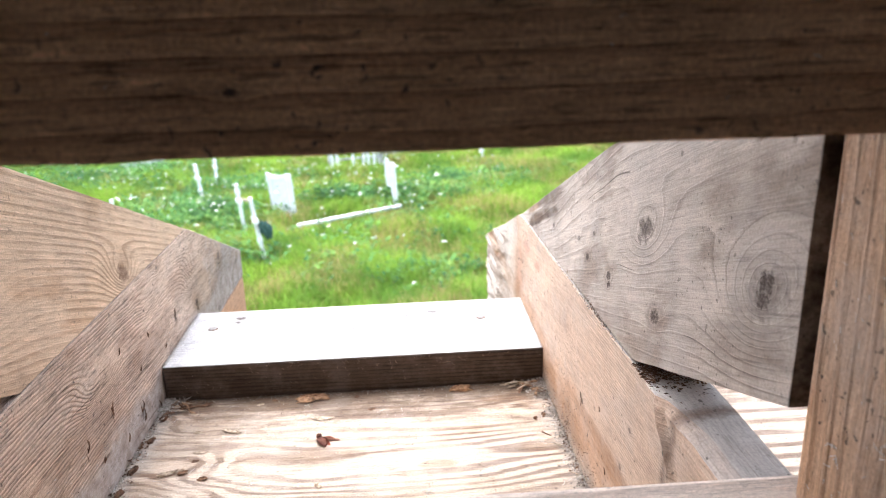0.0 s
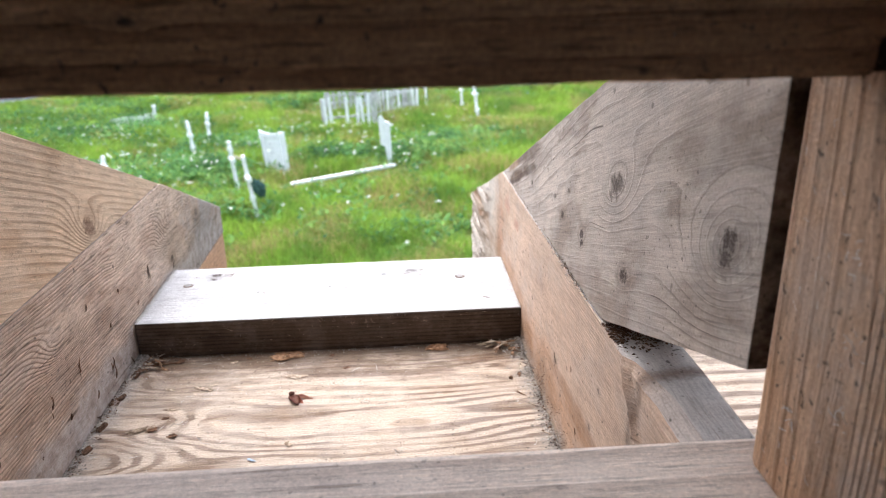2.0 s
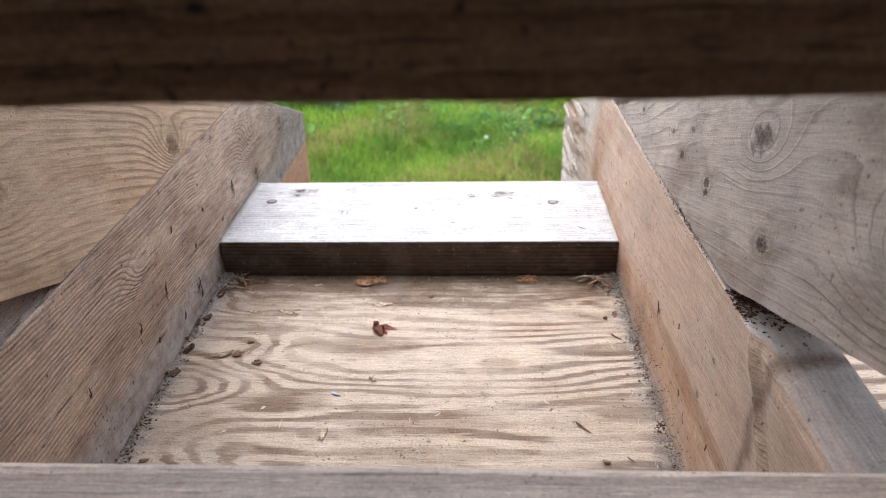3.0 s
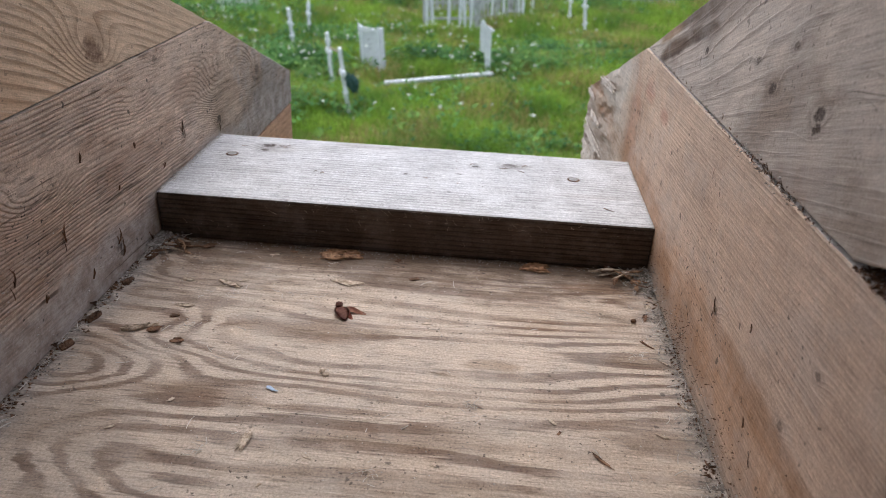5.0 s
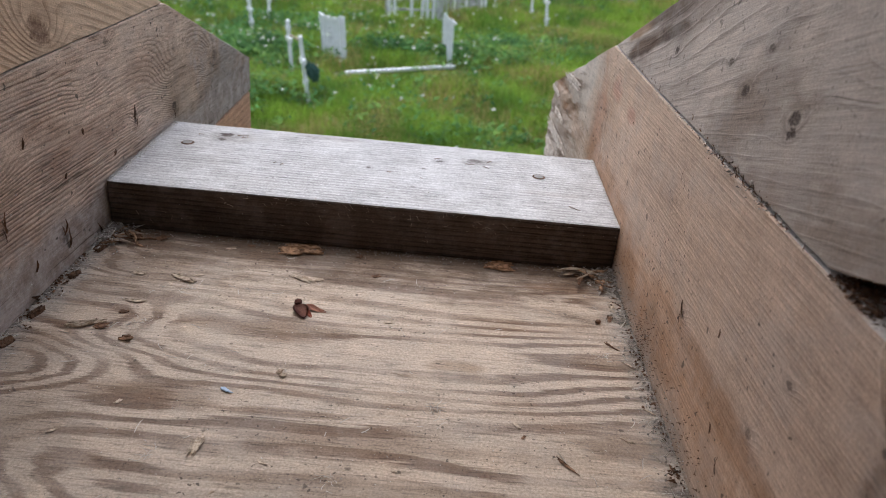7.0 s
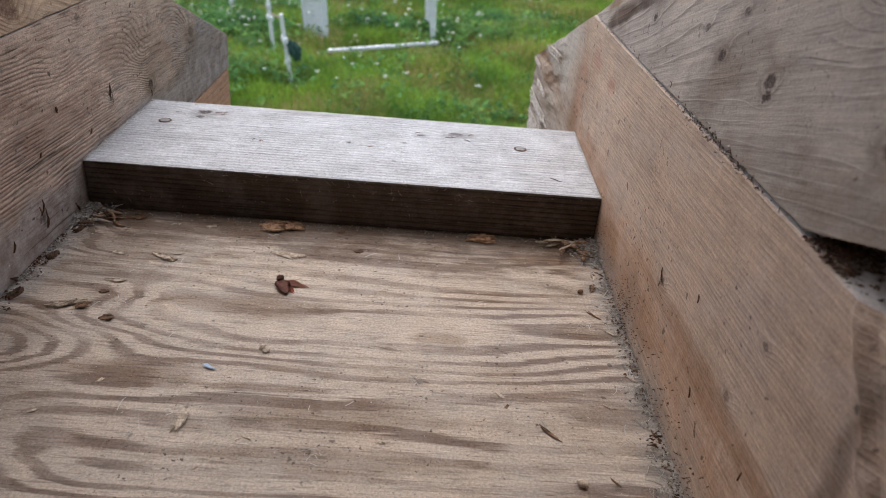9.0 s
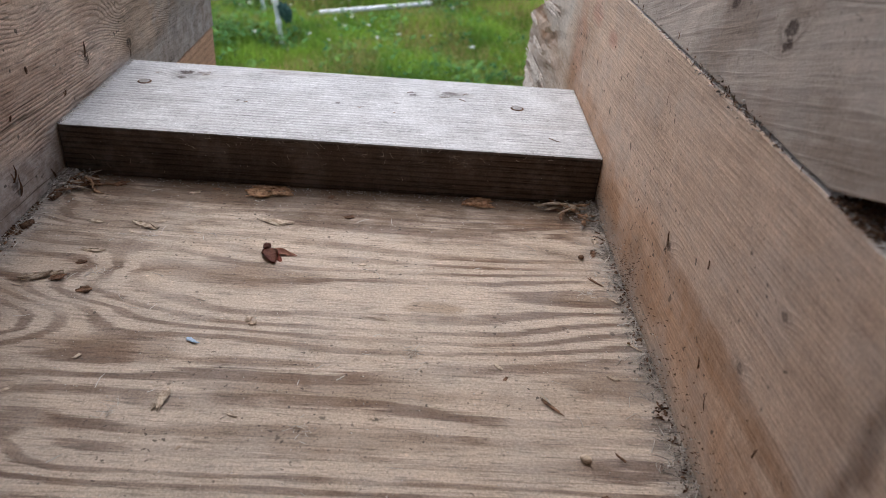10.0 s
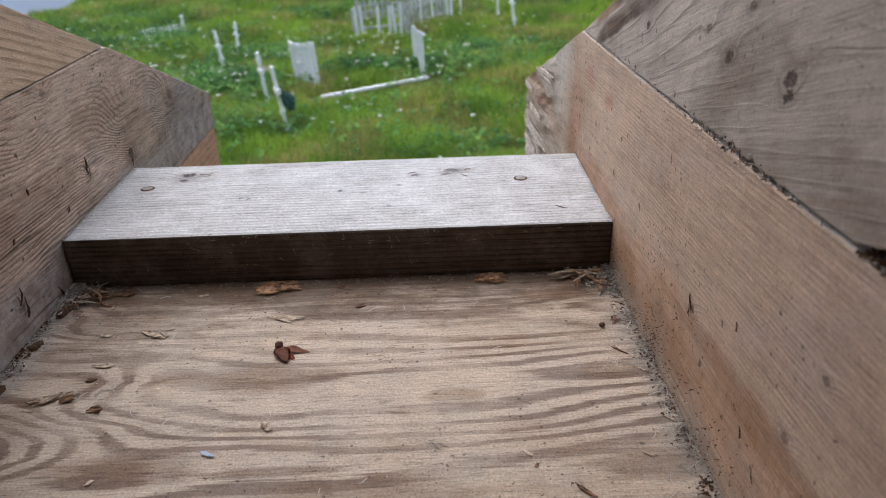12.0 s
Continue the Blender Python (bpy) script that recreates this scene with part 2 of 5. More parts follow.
    if dark_knot is not None:
        colour = g.mix(dark_knot, colour, knot_tint)
    if cracks:
        thin = g.math("FRACT", g.math("MULTIPLY", field, rings * 0.31))
        line = g.math("MULTIPLY", g.step(thin, 0.485, 0.5), g.step(thin, 0.5, 0.515, 1.0, 0.0))
        line = g.math("MULTIPLY", line, g.step(g.noise(g.vec(g.math("MULTIPLY_ADD", u, 0.6, seed), v, third), 22.0, 2.0), 0.54, 0.60, 0.0, cracks))
        colour = g.mix(line, colour, (0.05, 0.036, 0.03))
    if checks:
        fine = g.noise(g.vec(g.math("MULTIPLY_ADD", u, 0.03, seed), v, third), 420.0, 3.0, 0.6)
        fine = g.math("MULTIPLY", g.step(fine, 0.60, 0.66), g.step(g.noise(g.pos, 30.0, 3.0), 0.40, 0.60))
        colour = g.mix(g.math("MULTIPLY", fine, checks), colour, [c * 0.4 for c in dark])
    dirt = g.step(g.noise(g.pos, 330.0, 2.0, 0.5), 0.655, 0.70)
    dirt = g.math("MULTIPLY", dirt, g.step(g.noise(g.pos, 12.0, 2.0), 0.42, 0.62, 0.1 * specks, specks))
    dirt = g.math("MAXIMUM", dirt, g.step(g.noise(g.vec(g.math("ADD", u, 5.0), v, third), 120.0, 2.0, 0.5), 0.70, 0.74, 0.0, specks * 0.8))
    colour = g.mix(dirt, colour, (0.06, 0.048, 0.04))
    raised = g.math("MULTIPLY", ring, lively)
    if band:
        raised = g.math("MULTIPLY", raised, g.step(low, band[0] - band[1] * 0.4, band[0] + band[1] * 0.4))
    rough_h = g.math("ADD", g.math("MULTIPLY", raised, ridge), g.math("ADD", g.math("MULTIPLY", streak, 0.9), g.math("ADD", g.math("MULTIPLY", rough, 0.35), g.math("MULTIPLY", g.noise(g.pos, 60.0, 3.0), 0.6))))
    g.bump(rough_h, 1.0, relief)
    return g.done(colour, 0.8, 0.2)


PLY_RINGS = (4.0, (-0.172, -0.145, -0.118, -0.085, -0.035, 0.035, 0.11, 0.19), [-0.25 + 0.23 * i / 12 for i in range(13)], (0.024, 0.024, 0.027, 0.036, 0.05, 0.06, 0.062, 0.062), 0.0165, (
    (0.00, 0.01, -0.06, 0.68, 2.18, 1.98, 0.51, -0.24, -0.41, -1.33, 0.14, 0.12, 0.40),
    (0.19, 0.68, 0.41, -0.42, 1.40, 0.96, -0.22, -0.04, -0.29, -1.63, 1.56, 0.47, 2.07),
    (0.52, 1.29, 0.70, 0.05, 0.31, 0.94, -1.07, 0.39, -0.35, -1.03, 0.74, 0.17, 1.31),
    (2.05, 1.15, 1.07, -0.41, -0.02, -0.21, -0.96, -1.88, -1.33, -0.57, 0.72, 0.83, 1.65),
    (2.54, 0.86, 0.99, 0.27, 0.79, -1.31, -1.95, -1.20, -0.78, -0.20, 0.15, 0.63, 2.18),
    (2.39, 1.57, 1.17, 0.13, 0.22, -1.17, -1.66, -1.93, -0.62, -0.05, 0.43, 0.60, 2.03),
    (2.27, 1.13, 0.48, 1.01, 0.27, -1.37, -1.52, -1.81, -0.78, 0.50, 0.45, 0.52, 2.66),
    (2.82, 1.84, 0.98, 0.43, 1.00, -0.05, -1.06, -2.85, -1.79, 0.16, 0.48, -1.04, 2.67)))
PLY = wood("weathered_plywood", "x", (0.535, 0.433, 0.341), (0.155, 0.096, 0.065), rings=54, edge=(0.20, 0.36), wave=0.016, late=0.95, stretch=3.5, across="y", wander=2.6, contour=PLY_RINGS, calm=0.28,
           grey=0.2, weather=(0.44, 0.40, 0.36), dust=0.16, relief=0.0005, specks=0.8, stain=0.10, feather=0.55, streaky=0.27, crest=None, pores=0.32, blotch=(26.0, 0.35, (0.30, 0.205, 0.135)), checks=0.35,
           spots=((-0.035, -0.112, 0.055, 0.014, 0.60, (0.20, 0.13, 0.085)), (0.172, -0.116, 0.028, 0.007, 0.60, (0.19, 0.125, 0.085)), (0.178, -0.192, 0.036, 0.012, 0.70, (0.17, 0.115, 0.08)),
                  (0.081, -0.134, 0.020, 0.007, 0.55, (0.26, 0.17, 0.10)), (-0.012, -0.187, 0.035, 0.004, 0.7, (0.19, 0.125, 0.085)), (-0.085, -0.183, 0.05, 0.011, 0.55, (0.19, 0.125, 0.085)), (0.03, -0.204, 0.07, 0.010, 0.55, (0.20, 0.135, 0.092)),
                  (0.02, -0.236, 0.10, 0.008, 0.5, (0.20, 0.135, 0.092)), (0.15, -0.030, 0.03, 0.008, 0.6, (0.26, 0.135, 0.07)), (0.05, -0.048, 0.03, 0.008, 0.5, (0.20, 0.13, 0.09)), (-0.135, -0.052, 0.05, 0.022, 0.6, (0.20, 0.145, 0.105)), (-0.15, -0.085, 0.035, 0.02, 0.45, (0.24, 0.175, 0.125)), (-0.165, -0.155, 0.03, 0.03, 0.35, (0.22, 0.15, 0.10)), (-0.145, -0.215, 0.05, 0.028, 0.4, (0.22, 0.15, 0.10))),
           # the strip along y 0 paints staining plus shade at the plank's foot
           grainy=1.5, stains_and_shade=(("y", 0.0, 0.075, 0.92, (0.14, 0.094, 0.064)), ("x", 0.197, 0.022, 0.6, (0.33, 0.30, 0.27)), ("x", -0.184, 0.024, 0.6, (0.33, 0.30, 0.27))))
# front base is darker than its brown wood: attic-side shade painted in
PLANK = wood("silvered_plank_shaded_front", "x", (0.098, 0.071, 0.054), (0.024, 0.017, 0.013), rings=210, wave=0.010, late=0.9, across="y", stretch=9, grey=0.25, weather=(0.098, 0.080, 0.068), tilt=1.1, checks=0.5, grainy=1.4,
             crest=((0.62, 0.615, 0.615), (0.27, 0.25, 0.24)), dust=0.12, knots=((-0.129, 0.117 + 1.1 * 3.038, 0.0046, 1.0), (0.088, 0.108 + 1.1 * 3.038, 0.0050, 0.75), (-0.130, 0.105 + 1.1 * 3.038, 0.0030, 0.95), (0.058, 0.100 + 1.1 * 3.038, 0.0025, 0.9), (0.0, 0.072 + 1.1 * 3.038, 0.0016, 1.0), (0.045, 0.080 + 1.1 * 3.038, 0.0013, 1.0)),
             spots=((-0.04, 0.131 + 1.1 * 3.038, 0.035, 0.006, 0.45, (0.33, 0.29, 0.26)), (0.09, 0.105 + 1.1 * 3.038, 0.02, 0.008, 0.4, (0.30, 0.27, 0.24)), (-0.12, 0.11 + 1.1 * 3.038, 0.02, 0.012, 0.35, (0.34, 0.30, 0.27)), (0.155, 0.05 + 1.1 * 3.038, 0.03, 0.006, 0.3, (0.36, 0.32, 0.29))),
             relief=0.0006, ridge=0.6, specks=0.35, seed=2.0, streaky=0.32, pores=0.25)
JOIST_R = wood("peach_joist", "y", (0.61, 0.447, 0.332), (0.33, 0.21, 0.137), rings=400, wave=0.02, late=0.25, ripple=0.0008, calm=0.35, ridge=0.28, blotch=(16.0, 0.45, (0.45, 0.275, 0.165)), crest=((0.56, 0.53, 0.50), (0.33, 0.30, 0.275)), stretch=11, grey=0.35, slope=-0.04,
               weather=(0.50, 0.385, 0.305), rugged=(0.17, 0.21, 0.9), stains_and_shade=(("z", 3.030, 0.034, 0.52, (0.40, 0.215, 0.11)), ("z", 2.998, 0.026, 0.75, (0.40, 0.315, 0.25))), relief=0.0007, specks=0.9, seed=4.0, stain=0.3, streaky=0.35, dust=0.22, feather=0.35, pores=0.15, checks=0.25,
               spots=((-0.22, 3.055, 0.10, 0.010, 0.6, (0.31, 0.165, 0.085)), (0.15, 3.06, 0.03, 0.05, 0.5, (0.44, 0.22, 0.14)), (0.10, 3.115, 0.02, 0.012, 0.4, (0.48, 0.20, 0.13)), (0.04, 3.11, 0.015, 0.008, 0.4, (0.48, 0.20, 0.13)), (-0.10, 3.02, 0.08, 0.014, 0.5, (0.27, 0.15, 0.085)), (-0.035, 3.02, 0.035, 0.022, 0.7, (0.30, 0.165, 0.09)), (-0.105, 3.030, 0.012, 0.018, 0.7, (0.26, 0.20, 0.15))),
               knots=((0.128, 3.086, 0.0016, 0.8), (0.133, 3.072, 0.0014, 0.8), (-0.264, 3.103, 0.002, 0.7), (-0.150, 3.061, 0.0030, 0.8), (-0.249, 3.066, 0.0025, 0.7)), drips_and_shade=((-0.324, 0.010, 0.75, (0.16, 0.095, 0.06)), (0.165, 0.022, 0.35, (0.40, 0.23, 0.14))))
JOIST_L = wood("pinkish_joist", "y", (0.595, 0.447, 0.337), (0.19, 0.118, 0.079), rings=360, wave=0.026, late=0.44, calm=0.1, ridge=1.0, blotch=(26.0, 0.65, (0.35, 0.225, 0.155)), crest=((0.58, 0.50, 0.43), (0.34, 0.28, 0.235)), stretch=7.0, grey=0.3, wander=5, ripple=0.0028, pores=0.4, slope=-0.05,
               weather=(0.48, 0.39, 0.32), knots=((0.262, 3.068, 0.006, 0.6), (0.1445, 3.050, 0.0042, 0.95), (0.0632, 3.068, 0.0018, 0.9), (0.0632, 3.063, 0.0018, 0.9), (0.03, 3.132, 0.003, 0.6), (-0.062, 3.022, 0.003, 0.8)),
               swirls=((0.137, 3.08, 0.028, 0.028, 0.016), (0.163, 3.095, 0.02, 0.02, 0.012), (0.26, 3.07, 0.035, 0.03, 0.016), (-0.141, 3.095, 0.035, 0.018, 0.018), (0.0, 3.11, 0.03, 0.014, 0.007)), dust=0.15, relief=0.0009, specks=1.0, seed=7.0, streaky=0.55, feather=0.3, edge=(0.40, 0.75),
               spots=((0.10, 3.095, 0.06, 0.02, 0.45, (0.33, 0.215, 0.15)), (-0.02, 3.07, 0.07, 0.014, 0.45, (0.36, 0.235, 0.165)), (0.145, 3.05, 0.02, 0.018, 0.5, (0.30, 0.20, 0.14)), (-0.16, 3.07, 0.05, 0.02, 0.4, (0.35, 0.23, 0.16))),
               drips_and_shade=((0.31, 0.11, 0.75, (0.42, 0.395, 0.38)),), band=(3.036, 0.024, 0.8), checks=0.7, grainy=1.3)
RAFTER_R = wood("grey_rafter", "y", (0.55, 0.47, 0.40), (0.135, 0.098, 0.075), rings=85, edge=(0.70, 0.92), blotch=(24.0, 0.75, (0.25, 0.19, 0.15)), calm=0.1, ridge=0.45, wave=0.045, late=0.5, stretch=3.2, slope=-0.36, grey=0.7, wander=3.4,
                weather=(0.465, 0.395, 0.34), knots=((-0.406, 3.250, 0.0105, 0.5), (-0.4047, 3.2518, 0.0044, 1.0), (-0.4050, 3.2565, 0.0042, 1.0), (-0.4043, 3.2470, 0.0040, 1.0), (-0.268, 3.238, 0.0085, 0.85), (-0.2015, 3.186, 0.0036, 1.0), (-0.2025, 3.180, 0.0026, 1.0), (-0.2905, 3.193, 0.0045, 1.0), (-0.031, 3.1745, 0.0026, 1.0), (-0.147, 3.182, 0.0030, 1.0), (-0.1625, 3.205, 0.0022, 0.8), (-0.121, 3.189, 0.0022, 0.8)),
                # near-black strip paints shade onto the cut end beside the stud
                swirls=((0.02, 3.19, 0.12, 0.03, 0.014), (-0.406, 3.250, 0.045, 0.030, 0.045), (-0.268, 3.238, 0.030, 0.018, 0.02)), drips_and_shade=((-0.4320, 0.0022, 0.98, (0.022, 0.015, 0.011)),),
                spots=((0.055, 3.154, 0.045, 0.0045, 1.0, (0.07, 0.045, 0.031)), (0.0, 3.176, 0.05, 0.0045, 1.0, (0.075, 0.048, 0.034)), (0.07, 3.165, 0.04, 0.005, 0.9, (0.30, 0.19, 0.11)), (0.03, 3.168, 0.06, 0.007, 1.0, (0.12, 0.078, 0.055)), (-0.01, 3.195, 0.06, 0.008, 0.9, (0.13, 0.088, 0.062)), (0.06, 3.155, 0.03, 0.005, 0.8, (0.16, 0.11, 0.08)), (-0.055, 3.20, 0.05, 0.012, 0.45, (0.20, 0.15, 0.118)), (-0.20, 3.155, 0.05, 0.010, 0.5, (0.24, 0.18, 0.145)), (-0.35, 3.165, 0.09, 0.014, 0.5, (0.26, 0.195, 0.155)), (-0.39, 3.225, 0.03, 0.02, 0.45, (0.22, 0.16, 0.125)), (-0.38, 3.29, 0.05, 0.02, 0.4, (0.26, 0.20, 0.16))),
                relief=0.0005, specks=0.6, seed=11.0, dust=0.25, streaky=0.34, cracks=0.75, feather=0.3, pores=0.12, checks=0.3, grainy=0.8)
RAFTER_L = wood("tan_rafter", "y", (0.65, 0.475, 0.325), (0.27, 0.16, 0.09), rings=150, wave=0.016, late=0.55, calm=0.3, stretch=8, slope=-0.36, grey=0.25, wander=2.4, checks=0.35,
                weather=(0.55, 0.44, 0.345), knots=((-0.051, 3.155, 0.0085, 0.8), (-0.28, 3.215, 0.013, 0.75)), swirls=((-0.17, 3.17, 0.14, 0.04, -0.007), (-0.051, 3.155, 0.03, 0.02, 0.02)), relief=0.0007, specks=0.5, seed=13.0, stain=0.5, knot_tint=(0.115, 0.055, 0.035), blotch=(18.0, 0.6, (0.42, 0.26, 0.15)), feather=0.12, streaky=0.4, pores=0.2)
STUD = wood("reddish_stud", "z", (0.53, 0.315, 0.185), (0.18, 0.088, 0.045), rings=120, wave=0.05, late=0.42, edge=(0.55, 0.9), stretch=11, across="y", grey=0.35, weather=(0.47, 0.36, 0.275), relief=0.0009, seed=17.0, specks=0.8, dust=0.25, pores=0.25, checks=0.28, calm=0.2, grainy=1.0,
            swirls=((3.22, -0.485, 0.10, 0.012, 0.02),))
HEADER = wood("dark_header", "x", (0.62, 0.335, 0.18), (0.33, 0.16, 0.082), rings=110, wave=0.014, late=0.6, stretch=8, grey=0.35, weather=(0.34, 0.195, 0.115), relief=0.0016, checks=0.32, blotch=(22.0, 0.28, (0.30, 0.15, 0.08)), grainy=1.4, pores=0.5,
              knots=((0.085, 3.362, 0.0013, 0.95), (0.02, 3.342, 0.0014, 0.95), (0.17, 3.375, 0.0016, 0.9), (0.11, 3.385, 0.0012, 0.9)), swirls=((0.16, 3.41, 0.05, 0.02, 0.02),), specks=0.9, seed=19.0, cracks=0.6, streaky=0.45, stain=0.3)
SILL = wood("grey_sill_plate", "x", (0.80, 0.675, 0.575), (0.50, 0.385, 0.31), rings=70, wave=0.02, late=0.5, ridge=0.5, across="y", stretch=9, grey=0.55, weather=(0.60, 0.51, 0.45), relief=0.0006, seed=23.0, crest=None, streaky=0.32, pores=0.25, feather=0.25, stain=0.3, checks=0.5)
INNER = wood("attic_boarding", "x", (0.20, 0.14, 0.095), (0.11, 0.072, 0.046), rings=60, wave=0.03, late=0.5, grey=0.3, weather=(0.19, 0.14, 0.105), relief=0.0006, seed=29.0)
DARK = wood("near_black_boarding", "x", (0.042, 0.023, 0.014), (0.02, 0.012, 0.008), rings=60, wave=0.03, late=0.5, grey=0.2, weather=(0.036, 0.023, 0.016), relief=0.0009, seed=37.0, crest=None)
LOWER = wood("orange_outrigger", "y", (0.55, 0.33, 0.20), (0.40, 0.22, 0.13), rings=120, wave=0.01, late=0.4, grey=0.1, relief=0.0004, seed=31.0, specks=0.2, crest=None)


def plain(name, colour, other, scale, rough=0.7, relief=0.0, fine=6.0, spec=0.25, island=0.0):
    """A mottled surface of two colours, at two scales."""
    g = Nodes(name)
    c = g.mix(g.step(g.noise(g.pos, scale, 5.0, 0.65), 0.35, 0.68), colour, other)
    if island:
        info = g.t.nodes.new("ShaderNodeNewGeometry").outputs["Random Per Island"]
        c = g.value(c, g.math("MULTIPLY_ADD", info, island, 1.0 - island / 2))
    c = g.value(c, g.math("MULTIPLY_ADD", g.noise(g.pos, scale * fine, 3.0), 0.5, 0.75))
    if relief:
        g.bump(g.noise(g.pos, scale * fine, 4.0), 1.0, relief)
    return g.done(c, rough, spec)


WHITE = plain("weathered_white_paint", (0.93, 0.93, 0.93), (0.85, 0.86, 0.85), 5.0, 0.6, 0.002)
BARE = plain("peeled_white_paint", (0.66, 0.66, 0.65), (0.34, 0.33, 0.31), 6.0, 0.75, 0.002)
CLOTH = plain("faded_green_cloth", (0.035, 0.085, 0.07), (0.08, 0.14, 0.12), 14.0, 0.85, 0.004)
NAIL = plain("dull_nail_steel", (0.33, 0.325, 0.32), (0.22, 0.20, 0.18), 300.0, 0.6)
BARK = plain("reddish_bark", (0.075, 0.042, 0.026), (0.22, 0.125, 0.075), 260.0, 0.8, 0.0005, 5.0, 0.2, 0.6)
TORN = plain("torn_orange_brown_bark", (0.44, 0.275, 0.165), (0.15, 0.085, 0.05), 300.0, 0.8, 0.0005, 5.0, 0.2, 0.6)
STRAW = plain("pale_wood_splinter", (0.52, 0.435, 0.34), (0.26, 0.195, 0.14), 350.0, 0.8, 0.0003, 5.0, 0.2, 0.6)
TORN_PALE = plain("pale_torn_wood", (0.56, 0.50, 0.44), (0.30, 0.245, 0.195), 120.0, 0.8, 0.0005, 5.0, 0.2, 0.4)
WING = plain("russet_moth_wing", (0.36, 0.165, 0.10), (0.25, 0.09, 0.055), 220.0, 0.6, 0.0003)
WING_DARK = plain("maroon_moth_wing", (0.14, 0.042, 0.028), (0.27, 0.11, 0.07), 240.0, 0.6, 0.0003)
HEAD_DARK = plain("dark_maroon_moth_head", (0.045, 0.018, 0.013), (0.10, 0.035, 0.022), 400.0, 0.8, 0.0003)
EMBER = plain("orange_red_moth_wing", (0.34, 0.075, 0.035), (0.22, 0.045, 0.025), 260.0, 0.6, 0.0003)
BLUE = plain("blue_paint_flake", (0.33, 0.43, 0.57), (0.42, 0.50, 0.60), 150.0, 0.6)
GRIT = plain("dust_and_grit", (0.42, 0.39, 0.36), (0.20, 0.17, 0.14), 260.0, 0.9, 0.0, 3.0, 0.2, 0.9)
LINT = plain("white_lint", (0.64, 0.61, 0.56), (0.49, 0.46, 0.42), 200.0, 0.9)
ROCK = plain("dark_shore_rock", (0.075, 0.07, 0.065), (0.14, 0.13, 0.12), 5.0, 0.8, 0.02)


def turf():
    g = Nodes("meadow_soil")
    c = g.mix(g.step(g.noise(g.pos, 0.9, 4.0), 0.4, 0.62), (0.055, 0.085, 0.018), (0.095, 0.095, 0.032))
    c = g.value(c, g.math("MULTIPLY_ADD", g.noise(g.pos, 18.0, 5.0, 0.7), 1.3, 0.35))
    g.bump(g.noise(g.pos, 30.0, 4.0), 1.0, 0.05)
    return g.done(c, 0.95, 0.1)


def blades(name, fresh, deep, dry, dryness):
    """Blades or leaves: patches of fresh, deep and dry colour over the meadow, and each blade its own shade."""
    g = Nodes(name)
    c = g.mix(g.step(g.noise(g.pos, 0.8, 3.0), 0.40, 0.62), fresh, deep)
    one = g.t.nodes.new("ShaderNodeNewGeometry").outputs["Random Per Island"]
    patch = g.step(g.noise(g.vec(g.axes(g.pos)[0], g.math("MULTIPLY", g.axes(g.pos)[1], 0.7), 3.0), 0.9, 3.0), 0.42, 0.66)
    c = g.mix(g.step(g.math("MULTIPLY_ADD", patch, 0.5, one), 1.0 - dryness, 1.15), c, dry)
    c = g.value(c, g.math("MULTIPLY_ADD", g.math("FRACT", g.math("MULTIPLY", one, 7.3)), 0.8, 0.6))
    g.bsdf.inputs["Subsurface Weight"].default_value = 0.0
    mat = g.done(c, 0.75, 0.1)
    thin = g.t.nodes.new("ShaderNodeBsdfTranslucent")
    g.put(thin.inputs["Color"], c)
    both = g.t.nodes.new("ShaderNodeMixShader")
    both.inputs[0].default_value = 0.35
    g.t.links.new(g.bsdf.outputs[0], both.inputs[1])
    g.t.links.new(thin.outputs[0], both.inputs[2])
    g.t.links.new(both.outputs[0], g.t.nodes["Material Output"].inputs["Surface"])
    return mat


SOIL = turf()
GRASS = blades("meadow_grass", (0.30, 0.47, 0.06), (0.165, 0.31, 0.045), (0.46, 0.35, 0.15), 0.23)
HERB = blades("broad_green_leaves", (0.12, 0.27, 0.075), (0.065, 0.16, 0.055), (0.22, 0.38, 0.09), 0.25)
BLOOM = plain("white_flower_heads", (0.70, 0.71, 0.63), (0.56, 0.60, 0.47), 8.0, 0.8)
gw = Nodes("grey_sea_water")
gw.bump(gw.noise(gw.vec(gw.axes(gw.pos)[0], gw.math("MULTIPLY", gw.axes(gw.pos)[1], 0.4), 0.0), 2.5, 4.0), 0.5, 0.12)
WATER = gw.done(gw.mix(gw.noise(gw.pos, 0.15), (0.17, 0.21, 0.275), (0.21, 0.25, 0.31)), 0.8, 0.05)


# ---- builders ----
OFFSET = {}


def seat(bm):
    """Moves a mesh so that its origin is the middle of its foot; returns where that was."""
    lo = Vector([min(v.co[i] for v in bm.verts) for i in range(3)])
    hi = Vector([max(v.co[i] for v in bm.verts) for i in range(3)])
    c = Vector(((lo.x + hi.x) / 2, (lo.y + hi.y) / 2, lo.z))
    bmesh.ops.translate(bm, verts=bm.verts, vec=-c)
    return c


def mesh_from(name, bm, mat, smooth=False):
    me = bpy.data.meshes.new(name)
    bmesh.ops.recalc_face_normals(bm, faces=bm.faces)
    bm.to_mesh(me)
    bm.free()
    me.materials.append(mat)
    if smooth:
        me.polygons.foreach_set("use_smooth", [True] * len(me.polygons))
    return me


def solo(name, bm, mat, label, category, group="", kind="", smooth=False):
    """A top-level thing of one mesh, given in world places."""
    c = seat(bm)
    ob = new(name, mesh_from(name, bm, mat, smooth))
    ob.location = c
    OFFSET[ob] = c
    return tagged(ob, label, category, group, kind)


